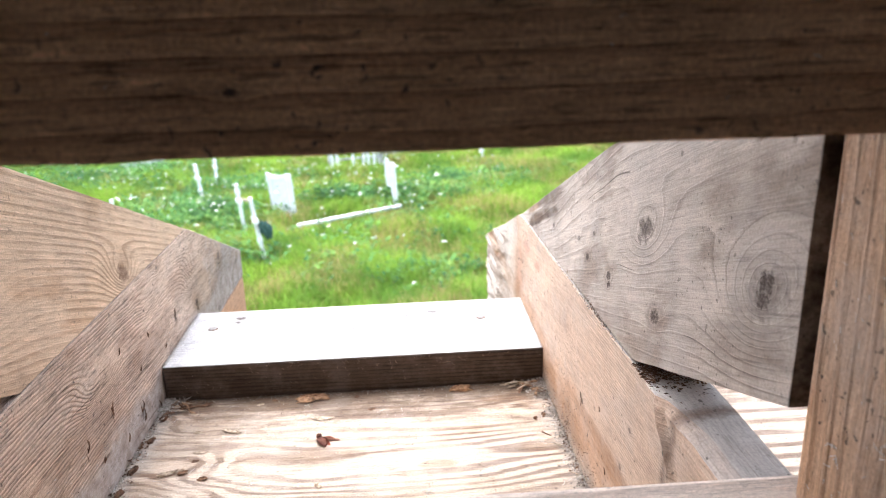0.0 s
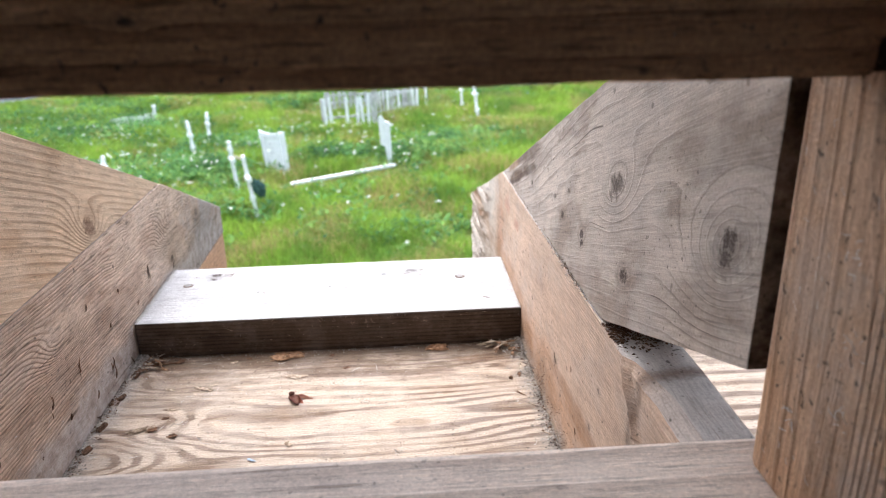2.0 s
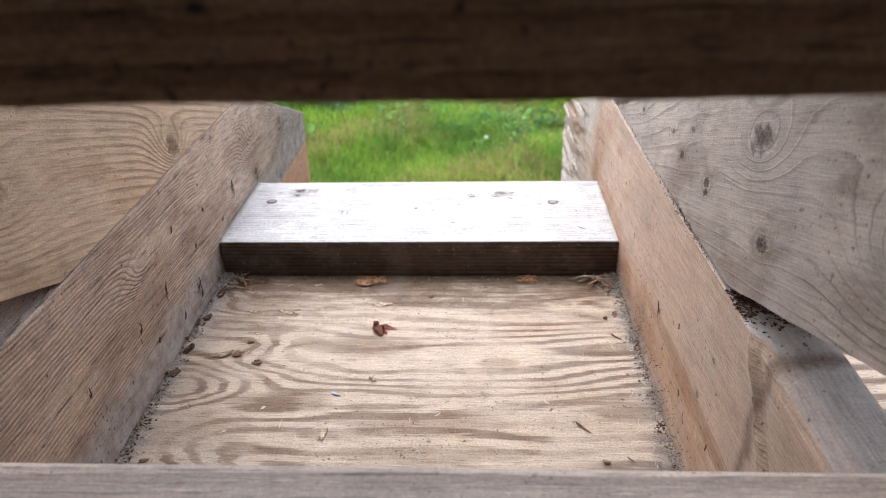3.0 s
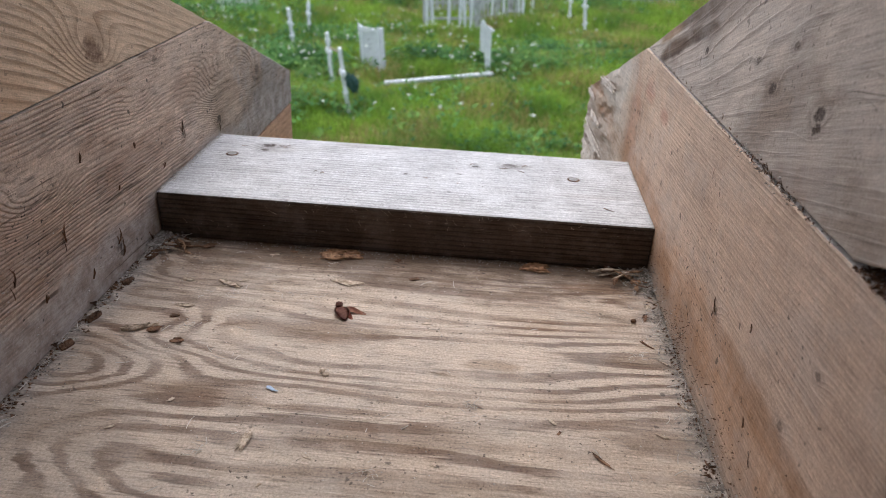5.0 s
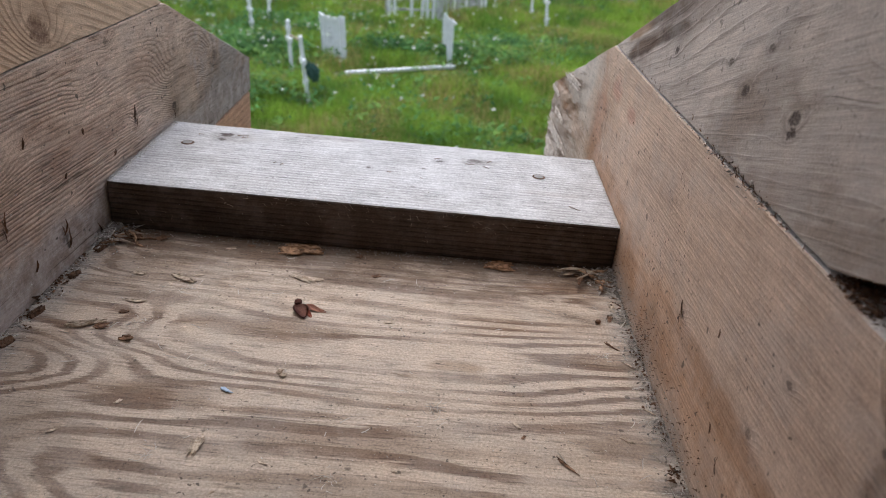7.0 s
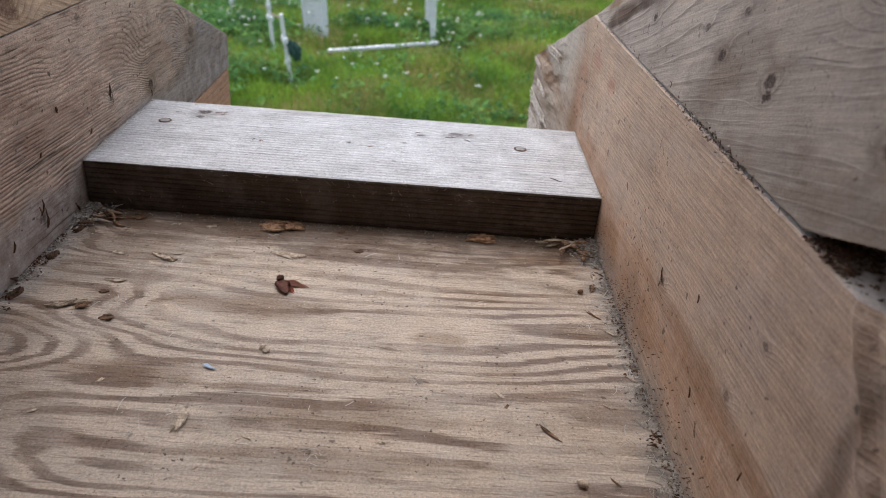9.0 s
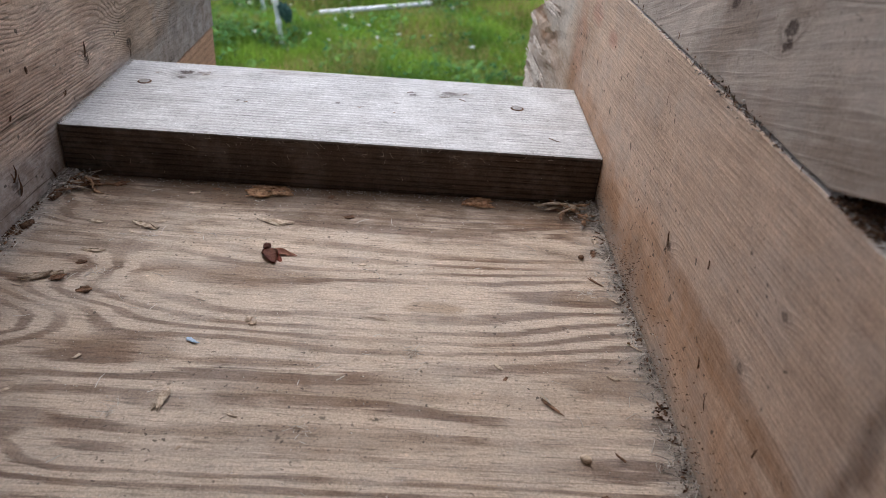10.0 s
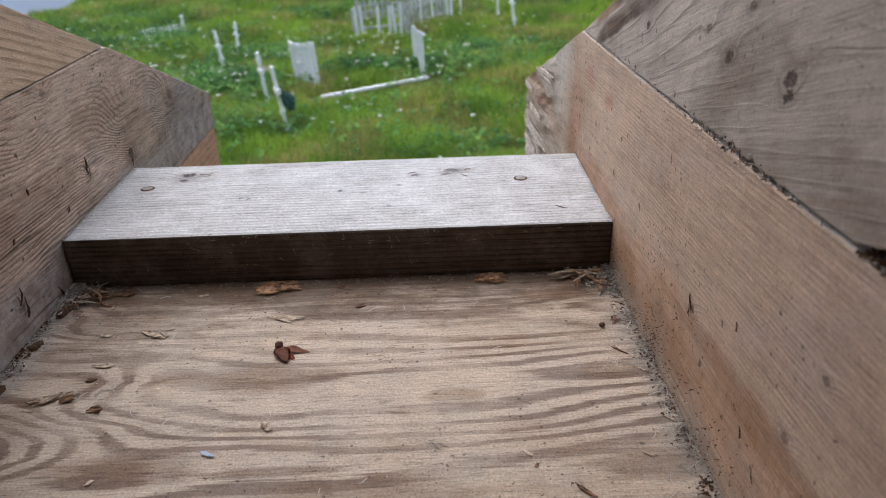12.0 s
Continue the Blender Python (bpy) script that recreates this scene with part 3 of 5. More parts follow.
def thing(name, m, label, category, group="", kind=""):
    ob = new(name)
    ob.empty_display_size = 0.05
    ob.matrix_world = m
    OFFSET[ob] = Vector((0, 0, 0))
    return tagged(ob, label, category, group, kind)


def part(name, bm, mat, parent, label="", smooth=False):
    """A part of a thing or of a part, given in the thing's own places."""
    c = seat(bm)
    ob = new(name, mesh_from(name, bm, mat, smooth))
    ob.parent = parent
    ob.location = c - OFFSET[parent]
    OFFSET[ob] = c
    return tagged(ob, label)


def prism(profile, axis, a, b, bevel=0.0015, rough=0.0, every=0.0):
    """A board: a closed profile in the two other axes (in the order x, y, z), drawn out from a to b along axis.
    every: the spacing of extra corners along the profile, moved by up to rough for an uneven edge."""
    bm = bmesh.new()
    i = "xyz".index(axis)
    if every:
        dense = []
        for p, q in zip(profile, profile[1:] + profile[:1]):
            p, q = Vector(p), Vector(q)
            n = max(1, int((q - p).length / every))
            dense += [p.lerp(q, k / n) for k in range(n)]
        profile = [p + noise.noise_vector((p.x * 55, p.y * 55, a * 9)).to_2d() * rough for p in dense]

    def at(p, d):
        q = list(p)
        q.insert(i, d)
        return bm.verts.new(q)

    one, two = [at(p, a) for p in profile], [at(p, b) for p in profile]
    bm.faces.new(one)
    bm.faces.new(two)
    for k in range(len(profile)):
        bm.faces.new((one[k - 1], one[k], two[k], two[k - 1]))
    bmesh.ops.recalc_face_normals(bm, faces=bm.faces)
    if bevel:
        sharp = [e for e in bm.edges if e.calc_face_angle(0) > 0.5]
        bmesh.ops.bevel(bm, geom=sharp, offset=bevel, segments=2, profile=0.6, affect="EDGES")
    return bm


def box(lo, hi, bevel=0.0015):
    return prism([(lo[1], lo[2]), (hi[1], lo[2]), (hi[1], hi[2]), (lo[1], hi[2])], "x", lo[0], hi[0], bevel)


def join(*parts):
    """Several bmeshes of one part, as one."""
    bm = bmesh.new()
    for p in parts:
        me = bpy.data.meshes.new("piece")
        p.to_mesh(me)
        p.free()
        bm.from_mesh(me)
        bpy.data.meshes.remove(me)
    return bm


# ---- the roof framing: plywood deck, joists, rafters ----
DECK, TOP = 3.0, 3.14
XL, XR = -0.184, 0.197      # inner faces of the two joists
THICK = 0.038
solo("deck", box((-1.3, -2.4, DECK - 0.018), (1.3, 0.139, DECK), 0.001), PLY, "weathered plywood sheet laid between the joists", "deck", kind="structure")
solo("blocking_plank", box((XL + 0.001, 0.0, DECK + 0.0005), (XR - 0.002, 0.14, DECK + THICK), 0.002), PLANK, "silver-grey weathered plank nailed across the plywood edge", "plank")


def loft(stations, ring):
    """A closed solid through cross-sections: ring(y) gives the corners of the section at y, always as many."""
    bm = bmesh.new()
    loops = [[bm.verts.new(q) for q in ring(y)] for y in stations]
    for p, q in zip(loops, loops[1:]):
        for k in range(len(p)):
            bm.faces.new((p[k - 1], p[k], q[k], q[k - 1]))
    bm.faces.new(loops[0])
    bm.faces.new(loops[-1])
    return bm


def joist(x0, x1, tip, tip_z, foot_z, rise, mat, label, yaw=0.0, lean=0.0, inner=1, relief=None, wane=0.0):
    """A ceiling joist: its outer end follows the roof's fall, then a plumb cut. rise: how far its top climbs towards the wall; yaw and lean: its slant in plan and section.
    inner: the side of the face towards the bay; relief(y, z): how far that face stands out; wane: how far its upper edge is rounded away inside the attic."""
    stations = [-2.4, -1.2, -0.8] + [-0.56 + 0.004 * i for i in range(170)] + [0.1199, 0.1201] + [0.124 + 0.004 * i for i in range(int((tip - 0.124) / 0.004))] + [tip]
    n = 34

    def ring(y):
        top = np.interp(y, [-2.4, -0.3, 0.145, tip], [TOP, TOP + rise, TOP - 0.001, tip_z]) + 0.0005 * noise.noise((y * 45, x0 * 9, 0))
        low = DECK + 0.001 if y < 0.12 else foot_z
        back, face = (x0, x1) if inner > 0 else (x1, x0)
        worn = wane * min(max((-0.285 - y) / 0.06, 0.0), 1.0)
        side = []
        for i in range(n):
            z = low + (top - 0.0008 - low) * i / (n - 1)
            out = relief(y, z) if relief else 0.0
            if worn and z > top - worn * 0.6:
                out -= worn * ((z - top + worn * 0.6) / (worn * 0.6)) ** 1.5
            out += 0.00025 * noise.noise((y * 160, z * 160, x0 * 40))
            side.append((face + inner * out, y, z))
        edge = side[-1][0]
        line = side + [(edge - inner * (0.001 + worn * 0.2), y, top - worn * 0.05), (back + inner * 0.001, y, top), (back, y, top - 0.001), (back, y, low)]
        shift = yaw * min(max(y, -0.5), 0.0)
        return [(x + shift + lean * (z - DECK), q, z) for x, q, z in line]

    return solo("joist", loft(sorted(stations), ring), mat, label, "joist", "roof joists")


def torn_right(y, z):
    """The fresh joist's face: torn checks towards its tip, and a raised bark ridge inside the attic."""
    out = 0.0
    coarse = min(max((y - 0.20) / 0.10, 0.0), 1.0)
    if coarse:
        out -= coarse * 0.005 * max(0.0, noise.noise((y * 9, z * 95 + y * 14, 3.0)) + 0.1)
    ridge = -0.303 - 0.8 * (3.147 - z) + 0.002 * noise.noise((z * 90, 0, 5))
    away = y - ridge
    if abs(away) < 0.02:
        out += 0.0022 * math.exp(-(away / 0.004) ** 2) * (0.6 + 0.8 * noise.noise((y * 200, z * 200, 1)))
    if away < 0:
        out -= 0.0025 * min(1.0, -away / 0.006)
    return out


def wavy_left(y, z):
    """The wavy-grained joist's face: low swells round its knots and a splintered tip."""
    out = 0.0005 * noise.noise((y * 28, z * 70, 2.0))
    if y > 0.22:
        out -= min((y - 0.22) / 0.1, 1.0) * 0.0016 * max(0.0, noise.noise((y * 40, z * 60, 7.0)))
    return out


YAW, LEAN = -0.010, 0.004
fresh = joist(XR - 0.0022, XR - 0.0022 + THICK, 0.470, 3.021, 2.86, 0.0095, JOIST_R, "peach-coloured fresh softwood joist beside the plywood", YAW, LEAN, -1, torn_right, 0.013)
joist(XL - THICK, XL, 0.388, 3.037, 2.998, 0.0, JOIST_L, "pinkish wavy-grained softwood joist with a dusty foot", 0.0, 0.0, 1, wavy_left)
solo("outrigger", box((XL - THICK, 0.141, 2.86), (XL, 0.386, 2.996), 0.0015), LOWER, "orange softwood outrigger under the joist end", "board")


def rafter(x0, x1, near, rise, mat, label, yaw=0.0, lean=0.0):
    """A rafter that lies on a joist with a level seat cut and ends at the wall with a plumb cut."""
    def upper(y):
        return TOP - 0.003 + 0.402 * (0.146 - y)
    def lower(y):
        return upper(y) - 0.1545
    y0 = 0.146 - 0.1545 / 0.402 - rise * 2.0
    bm = prism([(near, lower(near)), (y0 - 0.002, TOP + rise + 0.001), (0.140, TOP), (near, upper(near))], "x", x0, x1, 0.0005, 0.0006, 0.011)
    for v in bm.verts:
        v.co.x += yaw * min(v.co.y, 0.0) + lean * (v.co.z - DECK)
    solo("rafter", bm, mat, label, "rafter", "roof rafters")


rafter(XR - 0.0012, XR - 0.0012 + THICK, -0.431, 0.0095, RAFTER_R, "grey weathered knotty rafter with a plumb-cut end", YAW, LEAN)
rafter(XL - THICK, XL - 0.0005, -0.4345, 0.0, RAFTER_L, "warm tan softwood rafter with curved grain")

# ---- the attic wall with the opening ----
solo("sill_plate", box((-1.3, -0.511, TOP + 0.0005), (1.3, -0.420, TOP + THICK), 0.003), SILL, "grey weathered plate under the opening", "sill")
solo("stud", box((0.2040, -0.526, TOP + THICK + 0.0005), (0.2420, -0.4365, 4.2), 0.0025), STUD, "reddish-brown rough softwood stud beside the opening", "stud", "wall studs")
solo("stud", box((-0.2385, -0.515, TOP + THICK + 0.0005), (-0.2005, -0.4365, 4.2), 0.0025), STUD, "reddish-brown rough softwood stud beside the opening", "stud", "wall studs")
solo("header", prism([(-0.1995, 3.326), (0.1925, 3.326), (0.1930, 3.3345), (0.2025, 3.3355), (0.2032, 3.466), (-0.1995, 3.466)], "y", -0.484, -0.446, 0.0012, 0.0006, 0.006), HEADER,
     "dark brown rough-sawn header board with a broken corner", "header")
# block added to keep the deep broken corner dark
solo("shim", box((0.1938, -0.479, 3.3262), (0.2034, -0.447, 3.3348), 0.0006), DARK, "dark block added in the header's broken corner", "shim")
# added board: its dark colour stands in for the stud's unlit front
solo("stud_shade_board", box((0.2046, -0.5445, TOP + THICK + 0.0005), (0.345, -0.5265, 4.2), 0.002), DARK, "dark board added over the stud's unlit front", "board")
solo("wall_above", box((-0.1995, -0.484, 3.4665), (0.2035, -0.470, 4.2), 0.001), INNER, "dark boarding above the header", "wall", kind="structure")
solo("wall_right", box((0.2425, -0.4600, TOP + THICK + 0.001), (1.3, -0.4385, 4.2), 0.001), DARK, "dark boarding beside the stud", "wall", kind="structure")
solo("wall_left", box((-1.3, -0.460, TOP + THICK + 0.001), (-0.2390, -0.4385, 4.2), 0.001), DARK, "dark boarding beside the stud", "wall", kind="structure")
solo("wall_side_right", box((1.3005, -2.4, DECK - 0.018), (1.33, -0.4285, 4.2), 0.001), INNER, "dark attic boarding", "wall", kind="structure")
solo("wall_side_left", box((-1.33, -2.4, DECK - 0.018), (-1.3005, -0.4285, 4.2), 0.001), INNER, "dark attic boarding", "wall", kind="structure")
# gap left in this unseen wall to light the header from behind
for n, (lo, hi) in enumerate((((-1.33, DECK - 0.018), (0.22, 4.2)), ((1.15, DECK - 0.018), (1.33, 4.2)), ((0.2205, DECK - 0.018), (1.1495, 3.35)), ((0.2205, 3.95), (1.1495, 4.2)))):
    solo("wall_back_%d" % (n + 1), box((lo[0], -2.43, lo[1]), (hi[0], -2.4005, hi[1]), 0.001), INNER, "attic boarding round a gap added to light the header", "wall", kind="structure")
solo("ceiling", box((-1.33, -2.43, 4.2005), (1.33, -0.4285, 4.23), 0.001), INNER, "dark boarded attic ceiling", "ceiling", kind="structure")
# the building below
solo("wall_below", box((-1.33, -2.43, -0.3), (1.33, 0.12, DECK - 0.0185), 0.004), STUD, "boarded wall under the eaves", "wall", kind="structure")
# unseen board and wall, added to shade the deck from above and behind
solo("unseen_shade_board", box((-2.2, -0.4275, 3.62), (2.2, -0.08, 3.64), 0.002), INNER, "unseen board added to shade the deck from above", "soffit", kind="structure")
solo("sky_block_wall", box((-2.2, -0.4280, 4.2305), (2.2, -0.40, 5.2), 0.002), INNER, "unseen wall added to block sky light from behind", "wall", kind="structure")


# ---- the meadow ----
def gz(x, y):
    """The ground's height: a gently uneven meadow that falls to the shore."""
    shore = np.clip((-10.9 - x + 0.25 * np.sin(y * 0.9)) / 1.3, 0, 1)
    bumps = 0.05 * np.sin(x * 1.3 + 0.7 * np.sin(y * 0.8)) * np.sin(y * 1.1 + 0.5) + 0.02 * np.sin(x * 3.1 + y * 2.3)
    return bumps * (1 - shore) - 1.6 * shore * shore * (3 - 2 * shore) - 0.3 * np.clip((-14 - x) / 30, 0, 8)


def sheet(name, verts, faces, mat, smooth=True):
    me = bpy.data.meshes.new(name)
    n = faces.shape[1]
    me.vertices.add(len(verts))
    me.vertices.foreach_set("co", np.asarray(verts, np.float32).ravel())
    me.loops.add(faces.size)
    me.loops.foreach_set("vertex_index", faces.astype(np.int32).ravel())
    me.polygons.add(len(faces))
    me.polygons.foreach_set("loop_start", np.arange(0, faces.size, n, dtype=np.int32))
    me.polygons.foreach_set("use_smooth", np.full(len(faces), smooth))
    me.update(calc_edges=True)
    me.materials.append(mat)
    return new(name, me)


def spaced():
    near = np.arange(-30, 50.01, 0.35)
    far = np.geomspace(51, 3000, 26)
    return np.concatenate([-far[::-1] + 21, near, far])


gx, gy = np.meshgrid(spaced(), spaced(), indexing="ij")
n0, n1 = gx.shape
ground_v = np.stack([gx, gy, gz(gx, gy)], -1).reshape(-1, 3)
idx = np.arange(n0 * n1).reshape(n0, n1)
ground_f = np.stack([idx[:-1, :-1], idx[1:, :-1], idx[1:, 1:], idx[:-1, 1:]], -1).reshape(-1, 4)
tagged(sheet("ground", ground_v, ground_f, SOIL), "green uneven meadow ground falling to the shore", "ground", kind="structure")
tagged(sheet("water", np.array([(-3000, -3000, -0.75), (-9, -3000, -0.75), (-9, 3000, -0.75), (-3000, 3000, -0.75)], float), np.array([[0, 1, 2, 3]]), WATER), "calm grey sea water beyond the meadow", "water", kind="structure")

rng = np.random.default_rng(5)


def ribbons(roots, length, width, lean, curl, up=1.0):
    """Bent two-segment blades as triangles: five corners, three faces each."""
    n = len(roots)
    a = rng.uniform(0, 2 * math.pi, n)
    d = np.stack([np.cos(a), np.sin(a), np.zeros(n)], -1)
    side = np.stack([-np.sin(a), np.cos(a), np.zeros(n)], -1) * width[:, None] / 2
    z = np.array([0, 0, up])
    mid = roots + d * (lean * length * 0.4)[:, None] + z * (length * 0.58)[:, None]
    tip = roots + d * (lean * length + curl * length)[:, None] + z * (length * (1 - 0.35 * curl))[:, None]
    v = np.stack([roots - side, roots + side, mid - side * 0.8, mid + side * 0.8, tip], 1).reshape(-1, 3)
    b = np.arange(n)[:, None] * 5
    f = np.concatenate([b + [0, 1, 3], b + [0, 3, 2], b + [2, 3, 4]], 1).reshape(-1, 3)
    return v, f


def meadow_spots(n, y0, y1):
    y = y0 + (y1 - y0) * rng.random(n) ** 1.25
    x = rng.uniform(-0.68, 0.30, n) * (y + 1.5) + rng.normal(0, 0.3, n)
    keep = x > -11.3
    return x[keep], y[keep]


x, y = meadow_spots(75000, 6.0, 27.0)
tall = 0.09 + 0.075 * (np.sin(x * 1.7 + 1.3 * np.sin(y * 1.2)) * np.sin(y * 1.9 + 0.6) + 1) + 0.06 * rng.random(len(x))
clear = np.ones(len(x))      # trodden round the graves
for qx, qy in [(-3.85, 13.5), (-4.0, 15.3), (-2.63, 11.3), (-2.0, 9.6), (2.12, 17.3), (1.87, 18.9), (-5.03, 12.0), (-2.3, 12.5), (-2.0, 12.4), (-0.05, 12.6), (-6.4, 17.4), (-6.1, 17.7)] + [(-1.76 + 0.18 * i, 11.45 + 0.11 * i) for i in range(11)] + [(-1.5 + 0.2 * i, 16.55) for i in range(7)]:
    clear = np.minimum(clear, np.clip(np.hypot(x - qx, (y - qy) * 0.8) / 0.45, 0.25, 1))
tall *= clear
k = 5
rx = np.repeat(x, k) + rng.normal(0, 0.05, len(x) * k)
ry = np.repeat(y, k) + rng.normal(0, 0.05, len(x) * k)
root = np.stack([rx, ry, gz(rx, ry) - 0.01], -1)
ln = np.repeat(tall, k) * rng.uniform(0.6, 1.35, len(rx))
v, f = ribbons(root, ln, rng.uniform(0.006, 0.013, len(rx)), rng.uniform(0.1, 0.5, len(rx)), rng.uniform(0.0, 0.5, len(rx)))
tagged(sheet("grass", v, f, GRASS), "lush green meadow grass with dry straw-coloured stalks", "grass", kind="stuff")


def herb_spots(cx, cy, sx, sy, n):
    return np.stack([rng.normal(cx, sx, n), rng.normal(cy, sy, n)], -1)


beds = [(-4.6, 12.6, 0.9, 0.8, 260), (-3.4, 12.0, 0.5, 0.5, 130), (-3.2, 14.8, 0.8, 0.5, 130), (-1.0, 13.5, 0.6, 0.3, 90), (0.6, 13.3, 0.5, 0.4, 130), (1.5, 14.5, 0.8, 0.6, 160),
        (-6.5, 16.5, 1.4, 1.0, 300), (-2.8, 9.9, 0.4, 0.4, 80), (0.4, 8.7, 0.7, 0.35, 40), (-8.0, 19.5, 1.2, 1.4, 260), (2.5, 21.5, 1.5, 1.0, 200), (-1.6, 20.5, 1.4, 1.0, 220), (-1.0, 8.9, 0.9, 0.5, 20), (-0.2, 10.6, 1.5, 0.8, 50)]
spots = np.concatenate([herb_spots(*b) for b in beds])
k = 15
rx = np.repeat(spots[:, 0], k) + rng.normal(0, 0.10, len(spots) * k)
ry = np.repeat(spots[:, 1], k) + rng.normal(0, 0.10, len(spots) * k)
root = np.stack([rx, ry, gz(rx, ry) + rng.uniform(0.02, 0.22, len(rx))], -1)
ln = rng.uniform(0.05, 0.10, len(rx))
v, f = ribbons(root, ln, ln * 0.62, rng.uniform(0.5, 1.0, len(rx)), rng.uniform(0.2, 0.8, len(rx)), 0.45)
tagged(sheet("herbs", v, f, HERB), "clumps of dark green broad-leaved meadow herbs", "herbs", kind="stuff")

# white umbels on thin stalks
fx = np.concatenate([rng.normal(cx, sx * 1.3, n) for cx, cy, sx, sy, n in [(-4.9, 12.9, 0.9, 0.9, 80), (-6.6, 16.3, 1.2, 1.2, 46), (-2.6, 11.0, 1.2, 1.2, 50), (0.3, 17.5, 2.0, 2.0, 100), (-0.9, 13.4, 0.9, 0.8, 46), (0.3, 9.0, 1.4, 0.8, 7), (-1.8, 15.5, 1.0, 1.0, 60), (-8.5, 20, 1.2, 2, 20)]])
fy = np.concatenate([rng.normal(cy, sy * 1.3, n) for cx, cy, sx, sy, n in [(-4.9, 12.9, 0.9, 0.9, 80), (-6.6, 16.3, 1.2, 1.2, 46), (-2.6, 11.0, 1.2, 1.2, 50), (0.3, 17.5, 2.0, 2.0, 100), (-0.9, 13.4, 0.9, 0.8, 46), (0.3, 9.0, 1.4, 0.8, 7), (-1.8, 15.5, 1.0, 1.0, 60), (-8.5, 20, 1.2, 2, 20)]])
fh = gz(fx, fy) + rng.uniform(0.22, 0.42, len(fx))
vs, fs = [], []
for px, py, pz in zip(fx, fy, fh):
    r = rng.uniform(0.012, 0.032)
    for _ in range(7):
        ox, oy, oz = rng.normal(0, r * 0.55), rng.normal(0, r * 0.55), rng.normal(0, r * 0.2)
        q, b = r * rng.uniform(0.35, 0.6), len(vs)
        for i in range(6):
            vs.append((px + ox + q * math.cos(i * 1.047), py + oy + q * math.sin(i * 1.047), pz + oz))
        vs.append((px + ox, py + oy, pz + oz + q * 0.6))
        fs += [(b + i, b + (i + 1) % 6, b + 6) for i in range(6)]
tagged(sheet("wildflowers", np.array(vs), np.array(fs), BLOOM), "white umbel flowers scattered over the meadow", "flowers", kind="stuff")

# ---- rocks on the shore ----
for x, y, r in [(-11.5, 17.3, 0.34), (-12.2, 17.7, 0.42), (-11.4, 19.0, 0.3), (-11.6, 16.4, 0.36), (-11.6, 21.0, 0.34), (-12.5, 19.6, 0.5)]:
    bm = bmesh.new()
    bmesh.ops.create_icosphere(bm, subdivisions=3, radius=r)
    for q in bm.verts:
        q.co *= 1 + 0.35 * noise.noise(q.co * 2.2 / r * 0.5 + Vector((x, y, 0)))
        q.co.z *= 0.7
    bmesh.ops.translate(bm, verts=bm.verts, vec=(x, y, float(gz(np.array(x), np.array(y))) + r * 0.3))
    solo("rock", bm, ROCK, "dark wet rock on the shore", "rock", "shore rocks", smooth=True)


# ---- the graveyard ----
def foot(x, y, turn=0.0, lean=0.0, tip=0.0):
    """A pose on the ground. lean: degrees to the left; tip: degrees away."""
    return pose(x, y, float(gz(np.array(x), np.array(y))) - 0.03, -tip, -lean, 0) @ pose(0, 0, 0, 0, 0, turn)


def grave_cross(x, y, h, turn, lean, label, low=0.34, bars=3):
    """A three-barred wooden cross, seen nearly edge-on from the tower; turn: the degrees off that."""
    turn += 94 - math.degrees(math.atan2(x - 0.07, y + 0.5))
    t = thing("grave_cross", foot(x, y, turn, lean), label, "cross", "grave crosses")
    part("post", prism([(-0.040, -0.2), (0.040, -0.2), (0.038, h - 0.02), (0.0, h), (-0.038, h - 0.02)], "y", -0.024, 0.024, 0.006), WHITE, t)
    for z, w, tilt in ((0.84, 0.07, 0), (0.64, 0.13, 0), (low, 0.10, 0.32))[3 - bars:]:
        bm = prism([(-w, -0.032), (w, -0.032), (w, 0.032), (-w, 0.032)], "y", -0.027, 0.030, 0.003)
        bmesh.ops.rotate(bm, verts=bm.verts, matrix=Matrix.Rotation(tilt, 3, "Y"))
        bmesh.ops.translate(bm, verts=bm.verts, vec=(0, 0, z * h))
        part("crossbar", bm, WHITE, t)
    return t


grave_cross(-3.85, 13.63, 0.80, 10, 5, "white-painted wooden grave cross leaning in the grass")
grave_cross(-4.0, 15.44, 0.72, 8, -1, "white-painted wooden grave cross among tall grass")
grave_cross(-2.63, 11.47, 0.86, 9, 4, "white-painted wooden grave cross with a lower bar", low=0.10)
leaning = grave_cross(-2.0, 9.72, 0.98, 6, 7, "leaning white-painted grave cross hung with a dark green cloth", bars=2)
grave_cross(2.12, 17.45, 0.90, 22, 7, "white-painted three-barred grave cross", low=0.2)
grave_cross(1.87, 19.03, 0.70, 12, 3, "white-painted grave cross far off in the meadow", low=0.1)
grave_cross(-5.03, 12.13, 0.55, 14, -2, "short white grave cross among green herbs", low=0.15, bars=2)
grave_cross(0.95, 19.6, 0.75, 8, 4, "white-painted grave cross beside the fence", low=0.1)
grave_cross(3.85, 21.6, 0.6, 20, 3, "white-painted grave cross far off in the meadow", low=0.1)

# the cloth on the leaning cross
bm = bmesh.new()
bmesh.ops.create_icosphere(bm, subdivisions=4, radius=0.085)
for q in bm.verts:
    s = 1 + 0.55 * noise.noise(q.co * 26) + 0.25 * noise.noise(q.co * 60)
    q.co = Vector((q.co.x * 0.95 * s - 0.55 * q.co.z + 0.0, q.co.y * 0.55 * s, q.co.z * 1.45 * s))
bmesh.ops.translate(bm, verts=bm.verts, vec=(-1.93, 9.66, 0.50))
solo("cloth", bm, CLOTH, "crumpled dark green cloth hanging on the leaning cross", "cloth", smooth=True)
